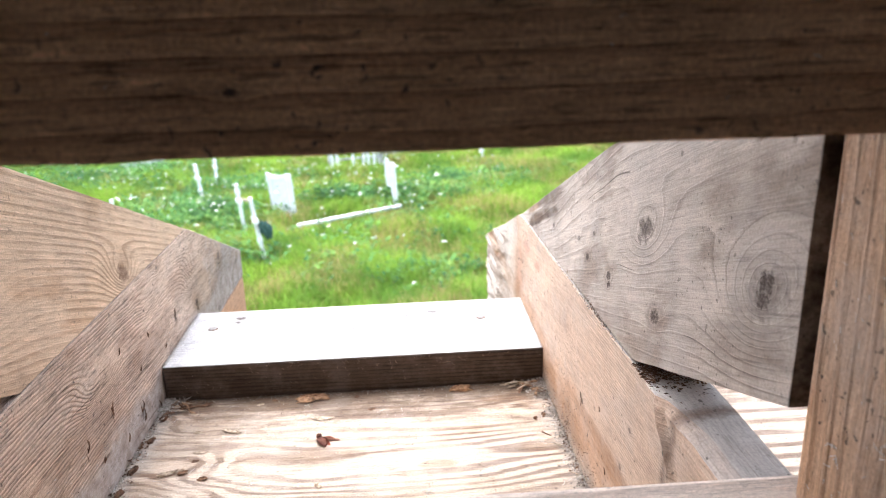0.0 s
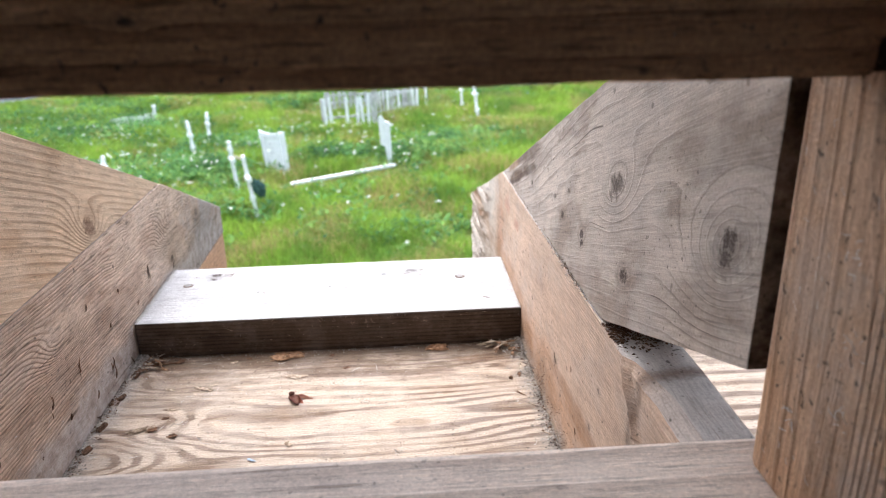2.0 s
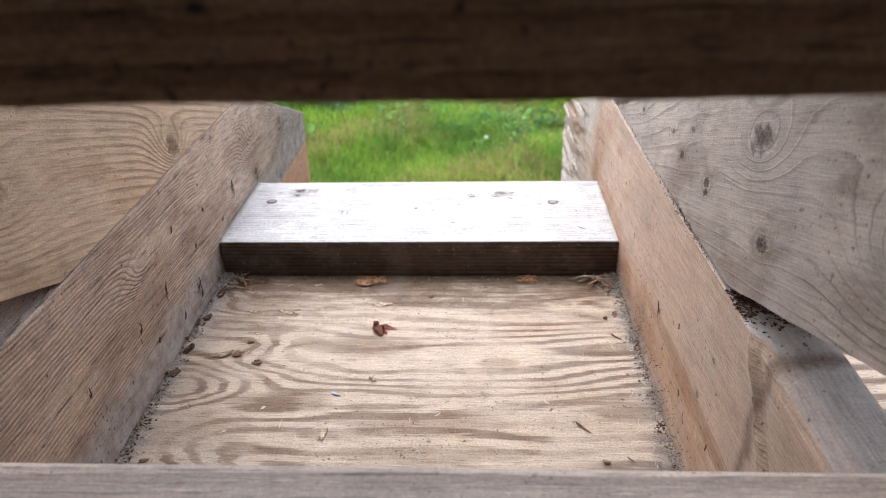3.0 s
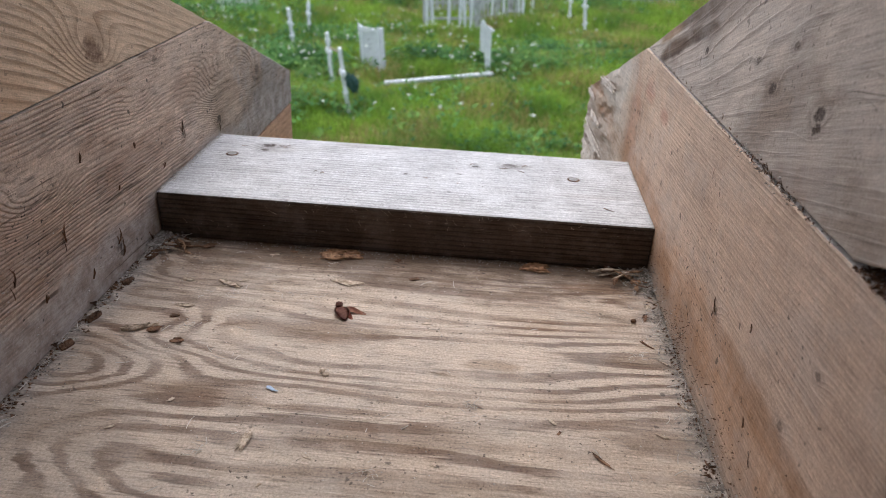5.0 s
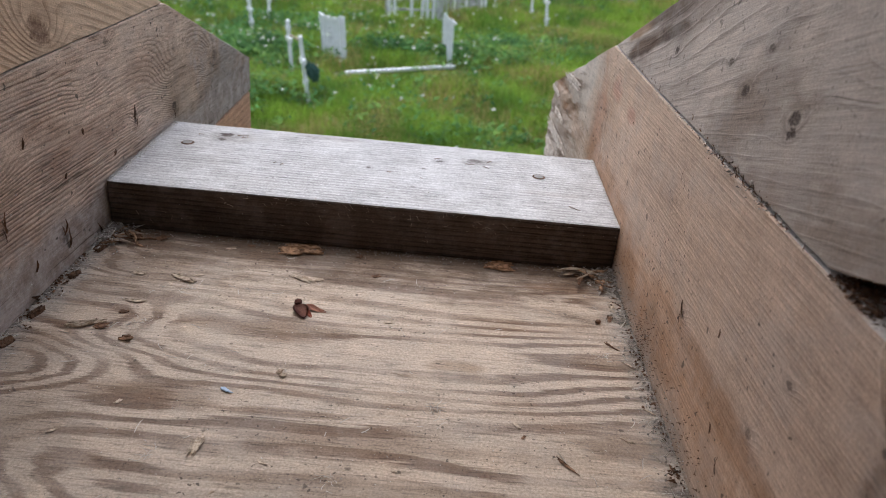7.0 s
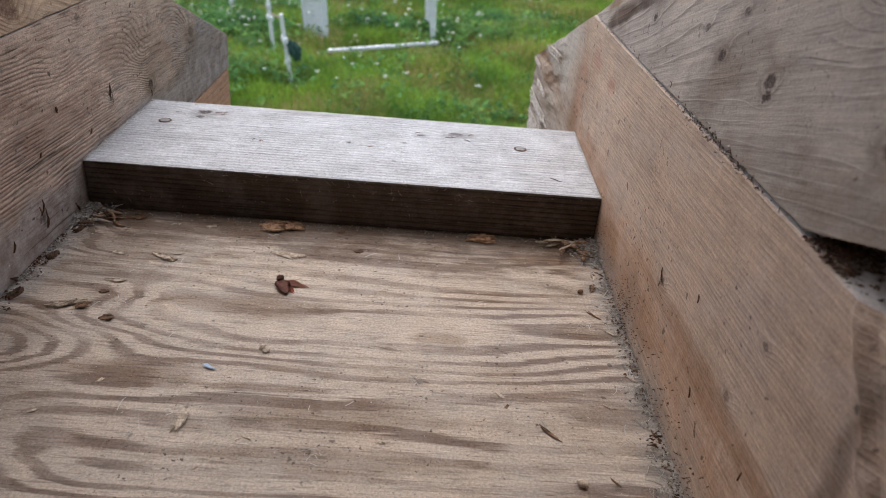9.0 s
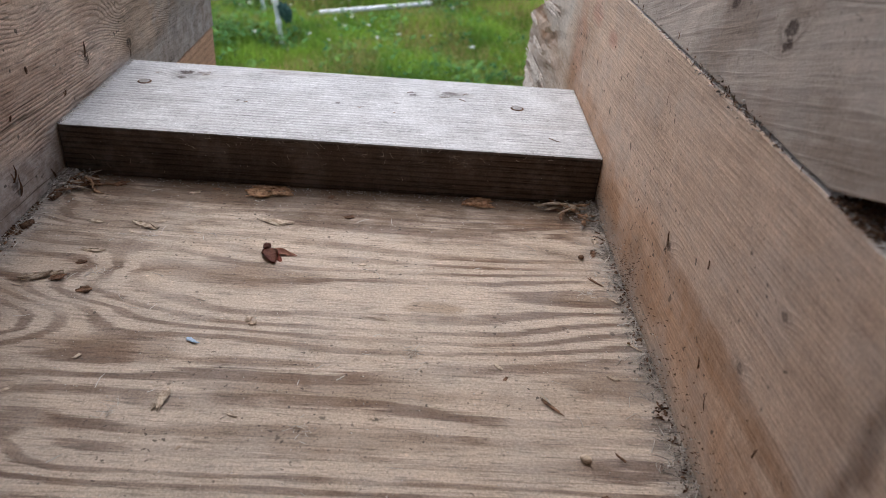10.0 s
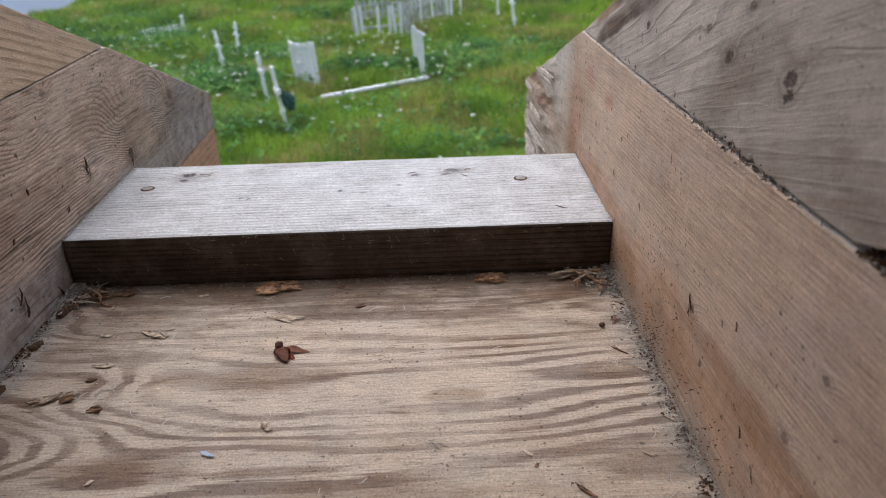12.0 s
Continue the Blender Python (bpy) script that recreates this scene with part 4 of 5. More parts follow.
# a stick between two crosses
bm = prism([(-0.012, -0.012), (0.012, -0.012), (0.012, 0.012), (-0.012, 0.012)], "x", -0.32, 0.0, 0.003)
bmesh.ops.rotate(bm, verts=bm.verts, matrix=Matrix.Rotation(-0.9, 3, "Z"))
bmesh.ops.translate(bm, verts=bm.verts, vec=(-2.12, 9.75, 0.90))
solo("stick", bm, STRAW, "pale yellowish stick resting on the leaning cross", "stick")


def picket(w, h, d=0.02, tip=0.05):
    return prism([(-w / 2, 0), (w / 2, 0), (w / 2, h - tip), (w * 0.18, h - tip * 0.2), (0, h), (-w * 0.18, h - tip * 0.2), (-w / 2, h - tip)], "y", -d / 2, d / 2, 0.003)


# the white headboard: pickets in a frame with a wavy cap
t = thing("grave_headboard", foot(-2.16, 12.72, -40, 4), "white-painted slatted grave headboard with a scalloped cap", "headboard")
for i in range(7):
    bm = box((-0.215 + i * 0.0615, -0.012, 0.0), (-0.157 + i * 0.0615, 0.012, 0.66), 0.004)
    part("slat", bm, WHITE, t)
for s in (-1, 1):
    part("side_post", box((s * 0.245 - 0.028, -0.03, -0.1), (s * 0.245 + 0.028, 0.09 if s > 0 else 0.03, 0.735), 0.006), WHITE, t)
cap = [(-0.275, 0.64), (0.275, 0.64)] + [(0.275 - 0.55 * i / 30, 0.712 + 0.045 * abs(i / 15 - 1) ** 2.5 + 0.010 * math.cos(6 * math.pi * i / 30)) for i in range(31)]
part("cap", prism(cap, "y", -0.04, -0.014, 0.0015), WHITE, t)
part("back_rail", box((-0.25, 0.0125, 0.2), (0.25, 0.035, 0.27), 0.004), WHITE, t)
for zz, ww in ((0.42, 0.10), (0.34, 0.07), (0.5, 0.06)):
    part("worn_mark", box((-0.03 - ww / 2, -0.0145, zz), (-0.03 + ww / 2, -0.0122, zz + 0.02), 0.0), BARE, t, "faded grey bar of worn lettering")

# the standing end board of a fallen fence
t = thing("fence_end_board", foot(-0.02, 12.8, -6, 2), "white-painted shaped end board of a fallen grave fence", "board")
part("board", prism([(-0.07, 0.0), (0.0, 0.0), (0.012, 0.86), (-0.055, 0.885), (-0.10, 0.91), (-0.125, 0.97), (-0.155, 1.0), (-0.19, 0.97), (-0.195, 0.90), (-0.185, 0.46), (-0.105, 0.42)], "y", -0.02, 0.02, 0.005), WHITE, t)
part("cleat", box((-0.02, -0.06, 0.80), (0.06, -0.021, 0.84), 0.004), WHITE, t)

# the fallen rail with its picket tips
ang = math.atan2(1.1, 1.8)
t = thing("fallen_rail", foot(-0.86, 12.09, math.degrees(ang)), "white-painted fence rail with picket tips lying in the grass", "fence rail")
part("rail", box((-1.05, -0.02, 0.095), (1.05, 0.02, 0.130), 0.004), WHITE, t)
for i in range(22):
    bm = picket(0.080, 0.052, 0.045, 0.012)
    bmesh.ops.translate(bm, verts=bm.verts, vec=(-1.01 + i * 0.0955, -0.046, 0.085))
    part("picket", bm, WHITE, t)


def picket_fence(name, m, length, n, h, mat, label, rails=(0.25, 0.75), gone=(), bare=()):
    t = thing(name, m, label, "fence", "grave fences")
    for i in range(n):
        if i in gone:
            continue
        bm = picket(0.075, h * (1 + 0.05 * math.sin(i * 7.1)))
        bmesh.ops.rotate(bm, verts=bm.verts, matrix=Matrix.Rotation(0.05 * math.sin(i * 3.3), 3, "Y"))
        bmesh.ops.translate(bm, verts=bm.verts, vec=(length * (i + 0.5) / n, -0.028, 0))
        part("picket", bm, BARE if i in bare else mat, t)
    for q in rails:
        part("rail", box((0, -0.016, q * h), (length, 0.016, q * h + 0.05), 0.004), BARE, t)
    for s in (0, 1):
        part("post", box((s * length - 0.03, 0.0165, -0.1), (s * length + 0.03, 0.07, h * 0.95), 0.005), BARE, t)


picket_fence("picket_fence", foot(-1.62, 16.72, 2, 3), 1.25, 10, 0.68, WHITE, "weathered white picket fence round a grave", gone=(2, 3, 5), bare=(9,))
picket_fence("picket_fence", foot(-0.35, 17.3, 50, 2), 1.6, 11, 0.66, WHITE, "weathered grey-white picket fence side round a grave", gone=(4, 7), bare=(0, 1, 3, 6, 8))
picket_fence("picket_fence", foot(-1.70, 18.6, 2, 2), 2.1, 15, 0.62, BARE, "weathered grey picket fence at the back of a grave", gone=(6,))
picket_fence("low_fence", foot(-6.72, 17.4, 44, 0), 1.05, 11, 0.26, WHITE, "low white picket border round a grave", rails=(0.5,))
picket_fence("low_fence", foot(3.6, 21.9, 5, 0), 1.6, 14, 0.2, BARE, "low grey picket border far off", rails=(0.5,))
t = thing("grave_post", foot(-5.93, 18.15, 20, 2), "white-painted end post of a low grave border", "post")
part("post", box((-0.035, -0.035, -0.1), (0.035, 0.035, 0.42), 0.006), WHITE, t)
part("finial", box((-0.05, -0.05, 0.42), (0.05, 0.05, 0.47), 0.015), WHITE, t)


# ---- nails, chips and dust on the deck ----
for x, y in ((-0.154, 0.090), (0.141, 0.085)):
    bm = bmesh.new()
    bmesh.ops.create_cone(bm, cap_ends=True, segments=20, radius1=0.0044, radius2=0.0040, depth=0.0006)
    bmesh.ops.translate(bm, verts=bm.verts, vec=(x, y, DECK + THICK + 0.0003))
    nail = solo("nail_head", bm, NAIL, "dull flat nail head in the grey plank", "nail", "plank nails")
    bm = bmesh.new()
    loop = [bm.verts.new((x + r * math.cos(k * math.pi / 10), y + r * math.sin(k * math.pi / 10), DECK + THICK + h)) for r, h in ((0.0039, 0.0007), (0.0044, 0.0007), (0.0054, 0.0002)) for k in range(20)]
    for j in (0, 20):
        for k in range(20):
            bm.faces.new((loop[j + k], loop[j + 20 + k], loop[j + 20 + (k + 1) % 20], loop[j + (k + 1) % 20]))
    part("rim", bm, BARK, nail, "dark rusty rim")


def splinter(length, width, thick, bend=0.2, seed=0, n=7):
    """A torn sliver along x: tapering, twisted, with ragged ends."""
    r = random.Random(seed)
    bm = bmesh.new()
    rows = []
    for i in range(n + 1):
        s = i / n
        w = width / 2 * (min(1.0, 0.35 + 4 * s) * min(1.0, 0.12 + 1.7 * (1 - s))) * r.uniform(0.6, 1.25)
        h = thick * r.uniform(0.7, 1.1)
        x, y, z = (s - 0.5) * length, bend * length * (s - 0.5) ** 2 + r.uniform(-1, 1) * width * 0.08, thick * 0.3 * math.sin(s * 5 + seed)
        tw = 0.5 * math.sin(s * 3 + seed)
        rows.append([bm.verts.new((x, y + dy * math.cos(tw), z + dz + dy * math.sin(tw) * 0.5)) for dy, dz in ((-w, 0), (w, 0), (w * 0.7, h), (-w * 0.6, h))])
    for p, q in zip(rows, rows[1:]):
        for k in range(4):
            bm.faces.new((p[k], p[(k + 1) % 4], q[(k + 1) % 4], q[k]))
    bm.faces.new(rows[0])
    bm.faces.new(rows[-1])
    return bm


def shard(length, width, thick, seed):
    """A flat split chip along x: side-by-side fibres of uneven length and height, with broken ends."""
    r = random.Random(seed * 31 + 7)
    k = max(3, min(10, int(width / 0.0005)))
    nx = 7
    bm = bmesh.new()
    top, low = [], []
    for j in range(k + 1):
        q = abs(2 * j / k - 1)
        a = -length / 2 * (1 - 0.35 * q * r.random()) + r.uniform(0, 0.30) * length
        b = length / 2 * (1 - 0.35 * q * r.random()) - r.uniform(0, 0.30) * length
        h = thick * r.uniform(0.45, 1.15)
        y = (j / k - 0.5) * width
        row = [(a + (b - a) * i / nx, y + r.uniform(-0.15, 0.15) * width / k, h + thick * 0.35 * math.sin(i * 0.9 + seed) + r.uniform(-0.12, 0.12) * thick) for i in range(nx + 1)]
        top.append([bm.verts.new(c) for c in row])
        low.append([bm.verts.new((c[0], c[1], c[2] - thick * 0.8)) for c in row])
    for grid in (top, low):
        for j in range(k):
            for i in range(nx):
                bm.faces.new((grid[j][i], grid[j][i + 1], grid[j + 1][i + 1], grid[j + 1][i]))
    rim = [(j, 0) for j in range(k)] + [(k, i) for i in range(nx)] + [(j, nx) for j in range(k, 0, -1)] + [(0, i) for i in range(nx, 0, -1)]
    for (j, i), (m, n) in zip(rim, rim[1:] + rim[:1]):
        bm.faces.new((top[j][i], top[m][n], low[m][n], low[j][i]))
    return bm


def lay(bm, x, y, turn, z=DECK, tip=0.0):
    """Turns a piece and drops it onto a surface."""
    bmesh.ops.rotate(bm, verts=bm.verts, matrix=Euler((tip, 0, radians(turn))).to_matrix())
    low = min(v.co.z for v in bm.verts)
    bmesh.ops.translate(bm, verts=bm.verts, vec=(x, y, z - low + 0.0002))
    return bm


# torn strips standing off the fresh joist's tip
for n, (y0, z0, y1, z1, width, off) in enumerate(((0.472, 2.972, 0.300, 2.985, 0.014, 0.0020), (0.466, 2.946, 0.350, 2.958, 0.013, 0.0012), (0.462, 3.018, 0.400, 3.022, 0.007, 0.0025), (0.380, 3.055, 0.255, 3.070, 0.010, 0.0010), (0.420, 3.000, 0.330, 3.008, 0.008, 0.0014))):
    bm = shard(math.hypot(y1 - y0, z1 - z0) * 1.15, width * 0.8, 0.0012, n + 300)
    way = Vector((0, y1 - y0, z1 - z0)).normalized()
    bm.transform(Matrix((( 0, 0, -1), (way.y, -way.z, 0), (way.z, way.y, 0))).to_4x4())
    bmesh.ops.translate(bm, verts=bm.verts, vec=(XR - 0.0026 - off * 0.5, (y0 + y1) / 2, (z0 + z1) / 2))
    part("splinter", bm, TORN_PALE, fresh, "pale grey torn strip of wood")


def chip(name, x, y, length, width, thick, turn, seed, mat, label, category, group, tip=0.0):
    """A split chip on the deck."""
    if width > length:
        length, width, turn = width, length, turn + 90
    r = random.Random(seed)
    pieces = []
    for i in range(1 if length < 0.009 else 3):
        bm = shard(length * (1.0, 0.75, 0.55)[i], width * (0.7, 0.45, 0.35)[i], thick, seed * 3 + i)
        if i:
            bmesh.ops.rotate(bm, verts=bm.verts, matrix=Euler((r.uniform(-0.35, 0.35), r.uniform(-0.06, 0.06), r.uniform(-0.22, 0.22))).to_matrix())
            bmesh.ops.translate(bm, verts=bm.verts, vec=(r.uniform(-0.2, 0.2) * length, (0.42, -0.4)[i - 1] * width, thick * (0.1, 0.5)[i - 1]))
        pieces.append(bm)
    solo(name, lay(join(*pieces), x, y, turn, DECK, tip), mat, label, category, group)


CHIPS = (  # x, y, length, width, thickness, turn, bark
    (-0.143, -0.125, 0.024, 0.0045, 0.003, 24, False), (-0.134, -0.126, 0.010, 0.005, 0.002, 30, True), (-0.128, -0.109, 0.0075, 0.004, 0.002, 5, True),
    (-0.115, -0.136, 0.009, 0.0045, 0.0022, 12, True), (-0.126, -0.0955, 0.016, 0.0035, 0.001, 4, False), (-0.027, -0.050, 0.026, 0.005, 0.001, -12, False),
    (-0.046, -0.217, 0.0045, 0.017, 0.002, 2, False), (-0.110, -0.062, 0.012, 0.004, 0.0015, -22, False), (-0.102, -0.066, 0.013, 0.0045, 0.002, -28, False),
    (-0.112, -0.072, 0.007, 0.003, 0.001, -60, False), (-0.098, -0.058, 0.008, 0.003, 0.001, 30, False), (-0.141, -0.012, 0.014, 0.005, 0.002, 40, True),
    (-0.160, -0.012, 0.018, 0.006, 0.003, -30, True), (-0.088, -0.017, 0.009, 0.0025, 0.001, 20, False), (-0.020, -0.154, 0.0055, 0.004, 0.003, 80, False),
    (-0.017, -0.157, 0.0045, 0.003, 0.002, 20, False), (0.114, -0.181, 0.006, 0.0025, 0.001, -55, False), (0.117, -0.190, 0.004, 0.0018, 0.001, 60, True),
    (0.138, -0.208, 0.017, 0.0016, 0.0012, -44, True), (0.036, -0.094, 0.007, 0.0025, 0.001, 10, False), (0.021, -0.038, 0.008, 0.004, 0.0015, 25, True),
    (0.006, -0.012, 0.006, 0.005, 0.002, 70, True), (-0.075, -0.010, 0.007, 0.003, 0.001, -10, True), (0.051, -0.147, 0.018, 0.0006, 0.0005, -8, False),
    (-0.096, -0.190, 0.0055, 0.0025, 0.001, 65, False), (-0.118, -0.215, 0.006, 0.002, 0.001, 40, False), (-0.012, -0.224, 0.007, 0.002, 0.001, -15, False), (-0.165, -0.245, 0.008, 0.004, 0.002, 15, True),
    (0.155, -0.262, 0.005, 0.004, 0.002, 10, True), (0.186, -0.117, 0.010, 0.0016, 0.001, -38, False), (0.178, -0.098, 0.015, 0.0012, 0.001, -44, True), (0.190, -0.160, 0.009, 0.0014, 0.001, -40, False), (0.183, -0.066, 0.010, 0.003, 0.001, 75, True), (0.187, -0.048, 0.012, 0.003, 0.001, 80, False), (-0.138, -0.062, 0.010, 0.003, 0.001, -15, False), (0.166, -0.238, 0.008, 0.0012, 0.001, -50, True), (0.172, -0.185, 0.009, 0.0012, 0.001, -30, False), (-0.030, -0.245, 0.004, 0.0016, 0.0008, 50, False), (0.052, -0.222, 0.004, 0.0016, 0.0008, 10, False))
for n, (x, y, l, w, h, turn, bark) in enumerate(CHIPS):
    chip("bark_chip" if bark else "wood_splinter", x, y, l * 1.1, w * 1.1, h * 0.32, turn, n, BARK if bark else STRAW,
         "small dark reddish bark chip on the plywood" if bark else "pale torn wood splinter on the plywood", "chip", "bark chips" if bark else "wood splinters")


def flake(length, width, thick, seed):
    """A ragged bark plate with a stepped, split surface."""
    r = random.Random(seed)
    bm = bmesh.new()
    nx, ny = 12, 5
    top = [[bm.verts.new(((i / nx - 0.5) * length + r.uniform(-1, 1) * length * 0.03, (j / ny - 0.5) * width * (0.7 + 0.3 * math.sin(math.pi * i / nx)) + r.uniform(-1, 1) * width * 0.06,
                          thick * (0.6 + 0.4 * math.sin(j * 2.1 + seed) + 0.3 * r.random()))) for j in range(ny + 1)] for i in range(nx + 1)]
    low = [[bm.verts.new((v.co.x, v.co.y, 0)) for v in row] for row in top]
    for grid in (top, low):
        for i in range(nx):
            for j in range(ny):
                bm.faces.new((grid[i][j], grid[i + 1][j], grid[i + 1][j + 1], grid[i][j + 1]))
    rim = [(i, 0) for i in range(nx)] + [(nx, j) for j in range(ny)] + [(i, ny) for i in range(nx, 0, -1)] + [(0, j) for j in range(ny, 0, -1)]
    for (i, j), (k, m) in zip(rim, rim[1:] + rim[:1]):
        bm.faces.new((top[i][j], top[k][m], low[k][m], low[i][j]))
    return bm


for n, (x, y, l, w, h, turn) in enumerate(((-0.045, -0.0095, 0.017, 0.011, 0.003, 12), (-0.030, -0.0075, 0.015, 0.008, 0.003, -8), (0.109, -0.0065, 0.019, 0.006, 0.004, 16), (0.113, -0.0105, 0.014, 0.004, 0.002, -4),
                                            (-0.168, -0.010, 0.013, 0.006, 0.004, -35), (-0.173, -0.020, 0.012, 0.006, 0.004, 60), (-0.176, -0.072, 0.009, 0.004, 0.005, 70), (-0.177, -0.118, 0.011, 0.005, 0.006, 75), (-0.165, -0.006, 0.012, 0.006, 0.005, 15), (-0.176, -0.034, 0.010, 0.005, 0.006, 80), (-0.177, -0.150, 0.009, 0.004, 0.005, 70))):
    if n < 4:
        chip("bark_flake", x, y - w * 0.25, l * 1.35, w * 1.35, h * 0.30, turn, n + 60, TORN, "split orange-brown bark flake against the plank", "bark flake", "bark flakes")
    else:
        solo("bark_flake", lay(flake(l, w, h * 0.5, n), x, y - w * 0.15, turn), BARK, "split brown bark flake against the dusty joist", "bark flake", "bark flakes")
strips = random.Random(77)
for cx, sx, count in ((0.186, -1, 22), (-0.172, 1, 15)):      # torn strips heaped in the two corners
    for n in range(count):
        l = strips.uniform(0.007, 0.020)
        x = cx + sx * abs(strips.gauss(0, 0.013))
        y = -0.006 - abs(strips.gauss(0, 0.012))
        turn = strips.choice((strips.uniform(-30, 30), strips.uniform(-75, 75)))
        reach = l * 0.5 * abs(math.cos(radians(turn)))
        x = min(max(x, XL + reach + 0.002), XR - reach - 0.004)
        y = min(y, -0.5 * l * abs(math.sin(radians(turn))) - 0.0025)
        solo("bark_strip", lay(splinter(l, strips.uniform(0.0014, 0.0036), 0.0007, strips.uniform(-0.5, 0.5), 100 + n), x, y, turn, DECK + 0.0001 + 0.00025 * n, 0.0), (STRAW, BARK, TORN)[n % 3],
             "brown torn bark strip in the dusty corner" if n % 3 else "pale torn wood strip in the dusty corner", "chip", "torn strips")


# a dead moth with russet wings: wing blades and a dark head
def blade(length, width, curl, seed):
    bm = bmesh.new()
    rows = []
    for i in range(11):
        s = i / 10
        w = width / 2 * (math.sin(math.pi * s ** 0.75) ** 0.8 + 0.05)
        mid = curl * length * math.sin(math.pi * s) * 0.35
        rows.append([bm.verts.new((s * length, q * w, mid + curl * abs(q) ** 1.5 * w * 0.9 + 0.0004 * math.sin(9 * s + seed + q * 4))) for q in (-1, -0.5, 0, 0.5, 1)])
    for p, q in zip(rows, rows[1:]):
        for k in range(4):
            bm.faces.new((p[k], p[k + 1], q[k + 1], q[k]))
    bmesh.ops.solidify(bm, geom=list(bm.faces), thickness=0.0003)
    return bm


scrap = thing("dead_moth", pose(-0.0245, -0.083, DECK + 0.0004), "dead russet moth lying on the plywood", "leaf")
for n, (x, y, l, w, turn, bend, up, mat) in enumerate(((0.0, -0.001, 0.0170, 0.0092, -64, 0.10, 0.0018, WING_DARK), (0.0025, -0.0008, 0.0175, 0.0060, -16, 0.05, 0.0006, WING), (0.002, -0.002, 0.0150, 0.0046, -50, 0.16, 0.0002, EMBER))):
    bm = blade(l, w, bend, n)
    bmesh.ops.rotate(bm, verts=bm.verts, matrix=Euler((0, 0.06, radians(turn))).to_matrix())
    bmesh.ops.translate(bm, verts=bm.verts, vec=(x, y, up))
    part("moth_wing", bm, mat, scrap, ("dark maroon-brown moth wing", "pale russet moth wing", "orange-red rolled moth wing")[n], smooth=True)
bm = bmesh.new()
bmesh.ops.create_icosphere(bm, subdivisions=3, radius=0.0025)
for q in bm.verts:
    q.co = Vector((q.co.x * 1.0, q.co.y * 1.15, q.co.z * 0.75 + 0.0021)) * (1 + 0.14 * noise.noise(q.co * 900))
part("moth_head", bm, HEAD_DARK, scrap, "dark rounded head of the moth")

solo("paint_flake", lay(splinter(0.0085, 0.0034, 0.0004, 0.1, 41), -0.044, -0.174, -28), BLUE, "tiny light blue paint flake on the plywood", "paint flake")
bm = bmesh.new()
bmesh.ops.create_icosphere(bm, subdivisions=2, radius=0.0017)
for q in bm.verts:
    q.co = Vector((q.co.x * 1.3, q.co.y, q.co.z * 0.8)) * (1 + 0.2 * noise.noise(q.co * 900))
solo("seed_grain", lay(bm, 0.174, -0.072, 30), BARK, "small dark seed on the plywood", "seed", smooth=True)


def curl(length, width, bow, seed):
    """A curled scrap of bark, standing along z: a bent strip with ragged edges."""
    r = random.Random(seed)
    bm = bmesh.new()
    rows = []
    for i in range(9):
        q = i / 8
        w = width * (0.35 + 0.65 * math.sin(math.pi * min(1.0, q * 1.15 + 0.1))) * r.uniform(0.75, 1.2)
        rows.append([bm.verts.new((bow * length * math.sin(math.pi * q) + 0.35 * w * abs(k), k * w / 2 + r.uniform(-0.1, 0.1) * w, q * length)) for k in (-1, -0.3, 0.4, 1)])
    for p, q in zip(rows, rows[1:]):
        for k in range(3):
            bm.faces.new((p[k], p[k + 1], q[k + 1], q[k]))
    bmesh.ops.solidify(bm, geom=list(bm.faces), thickness=0.0006)
    return bm


for n, (y, z, l, w, tilt) in enumerate(((-0.060, 3.014, 0.020, 0.0055, -12), (-0.103, 3.0008, 0.012, 0.007, 55), (0.142, 3.0395, 0.013, 0.004, 6), (0.0635, 3.058, 0.016, 0.0022, -4), (-0.175, 3.047, 0.013, 0.0025, 10), (-0.122, 3.050, 0.012, 0.002, 5), (-0.015, 3.002, 0.016, 0.006, 20), (-0.150, 3.001, 0.010, 0.006, 60))):
    bm = curl(l * 0.7, w * 0.5, 0.04, n + 5)
    bmesh.ops.rotate(bm, verts=bm.verts, matrix=Matrix.Rotation(radians(tilt), 3, "X"))
    low = min(v.co.x for v in bm.verts)
    bmesh.ops.translate(bm, verts=bm.verts, vec=(XL + 0.0006 - low, y, z))
    solo("bark_curl", bm, BARK, "dark curled scrap of bark stuck to the pinkish joist", "bark scrap", "bark curls", smooth=True)
for n, (y, z, l, w, tilt) in enumerate(((-0.099, 3.117, 0.008, 0.0006, 8), (-0.236, 3.030, 0.009, 0.0012, -14), (-0.150, 3.055, 0.008, 0.0009, -4))):
    bm = curl(l, w, -0.1, n + 25)
    bmesh.ops.rotate(bm, verts=bm.verts, matrix=Matrix.Rotation(radians(tilt), 3, "X"))
    high = max(v.co.x for v in bm.verts)
    bmesh.ops.translate(bm, verts=bm.verts, vec=(XR - 0.0022 + YAW * y + LEAN * (z - DECK) - 0.0003 - high, y, z))
    solo("bark_curl", bm, BARK, "dark sliver of bark stuck to the peach-coloured joist", "bark scrap", "bark curls", smooth=True)
bm = bmesh.new()
bmesh.ops.create_icosphere(bm, subdivisions=2, radius=0.0019)
for q in bm.verts:
    q.co = Vector((q.co.x * 1.6, q.co.y, q.co.z * 0.8)) * (1 + 0.15 * noise.noise(q.co * 700))
solo("seed_grain", lay(bm, 0.1496, -0.241, -30), STRAW, "small tan grain of wood on the plywood", "seed", smooth=True)

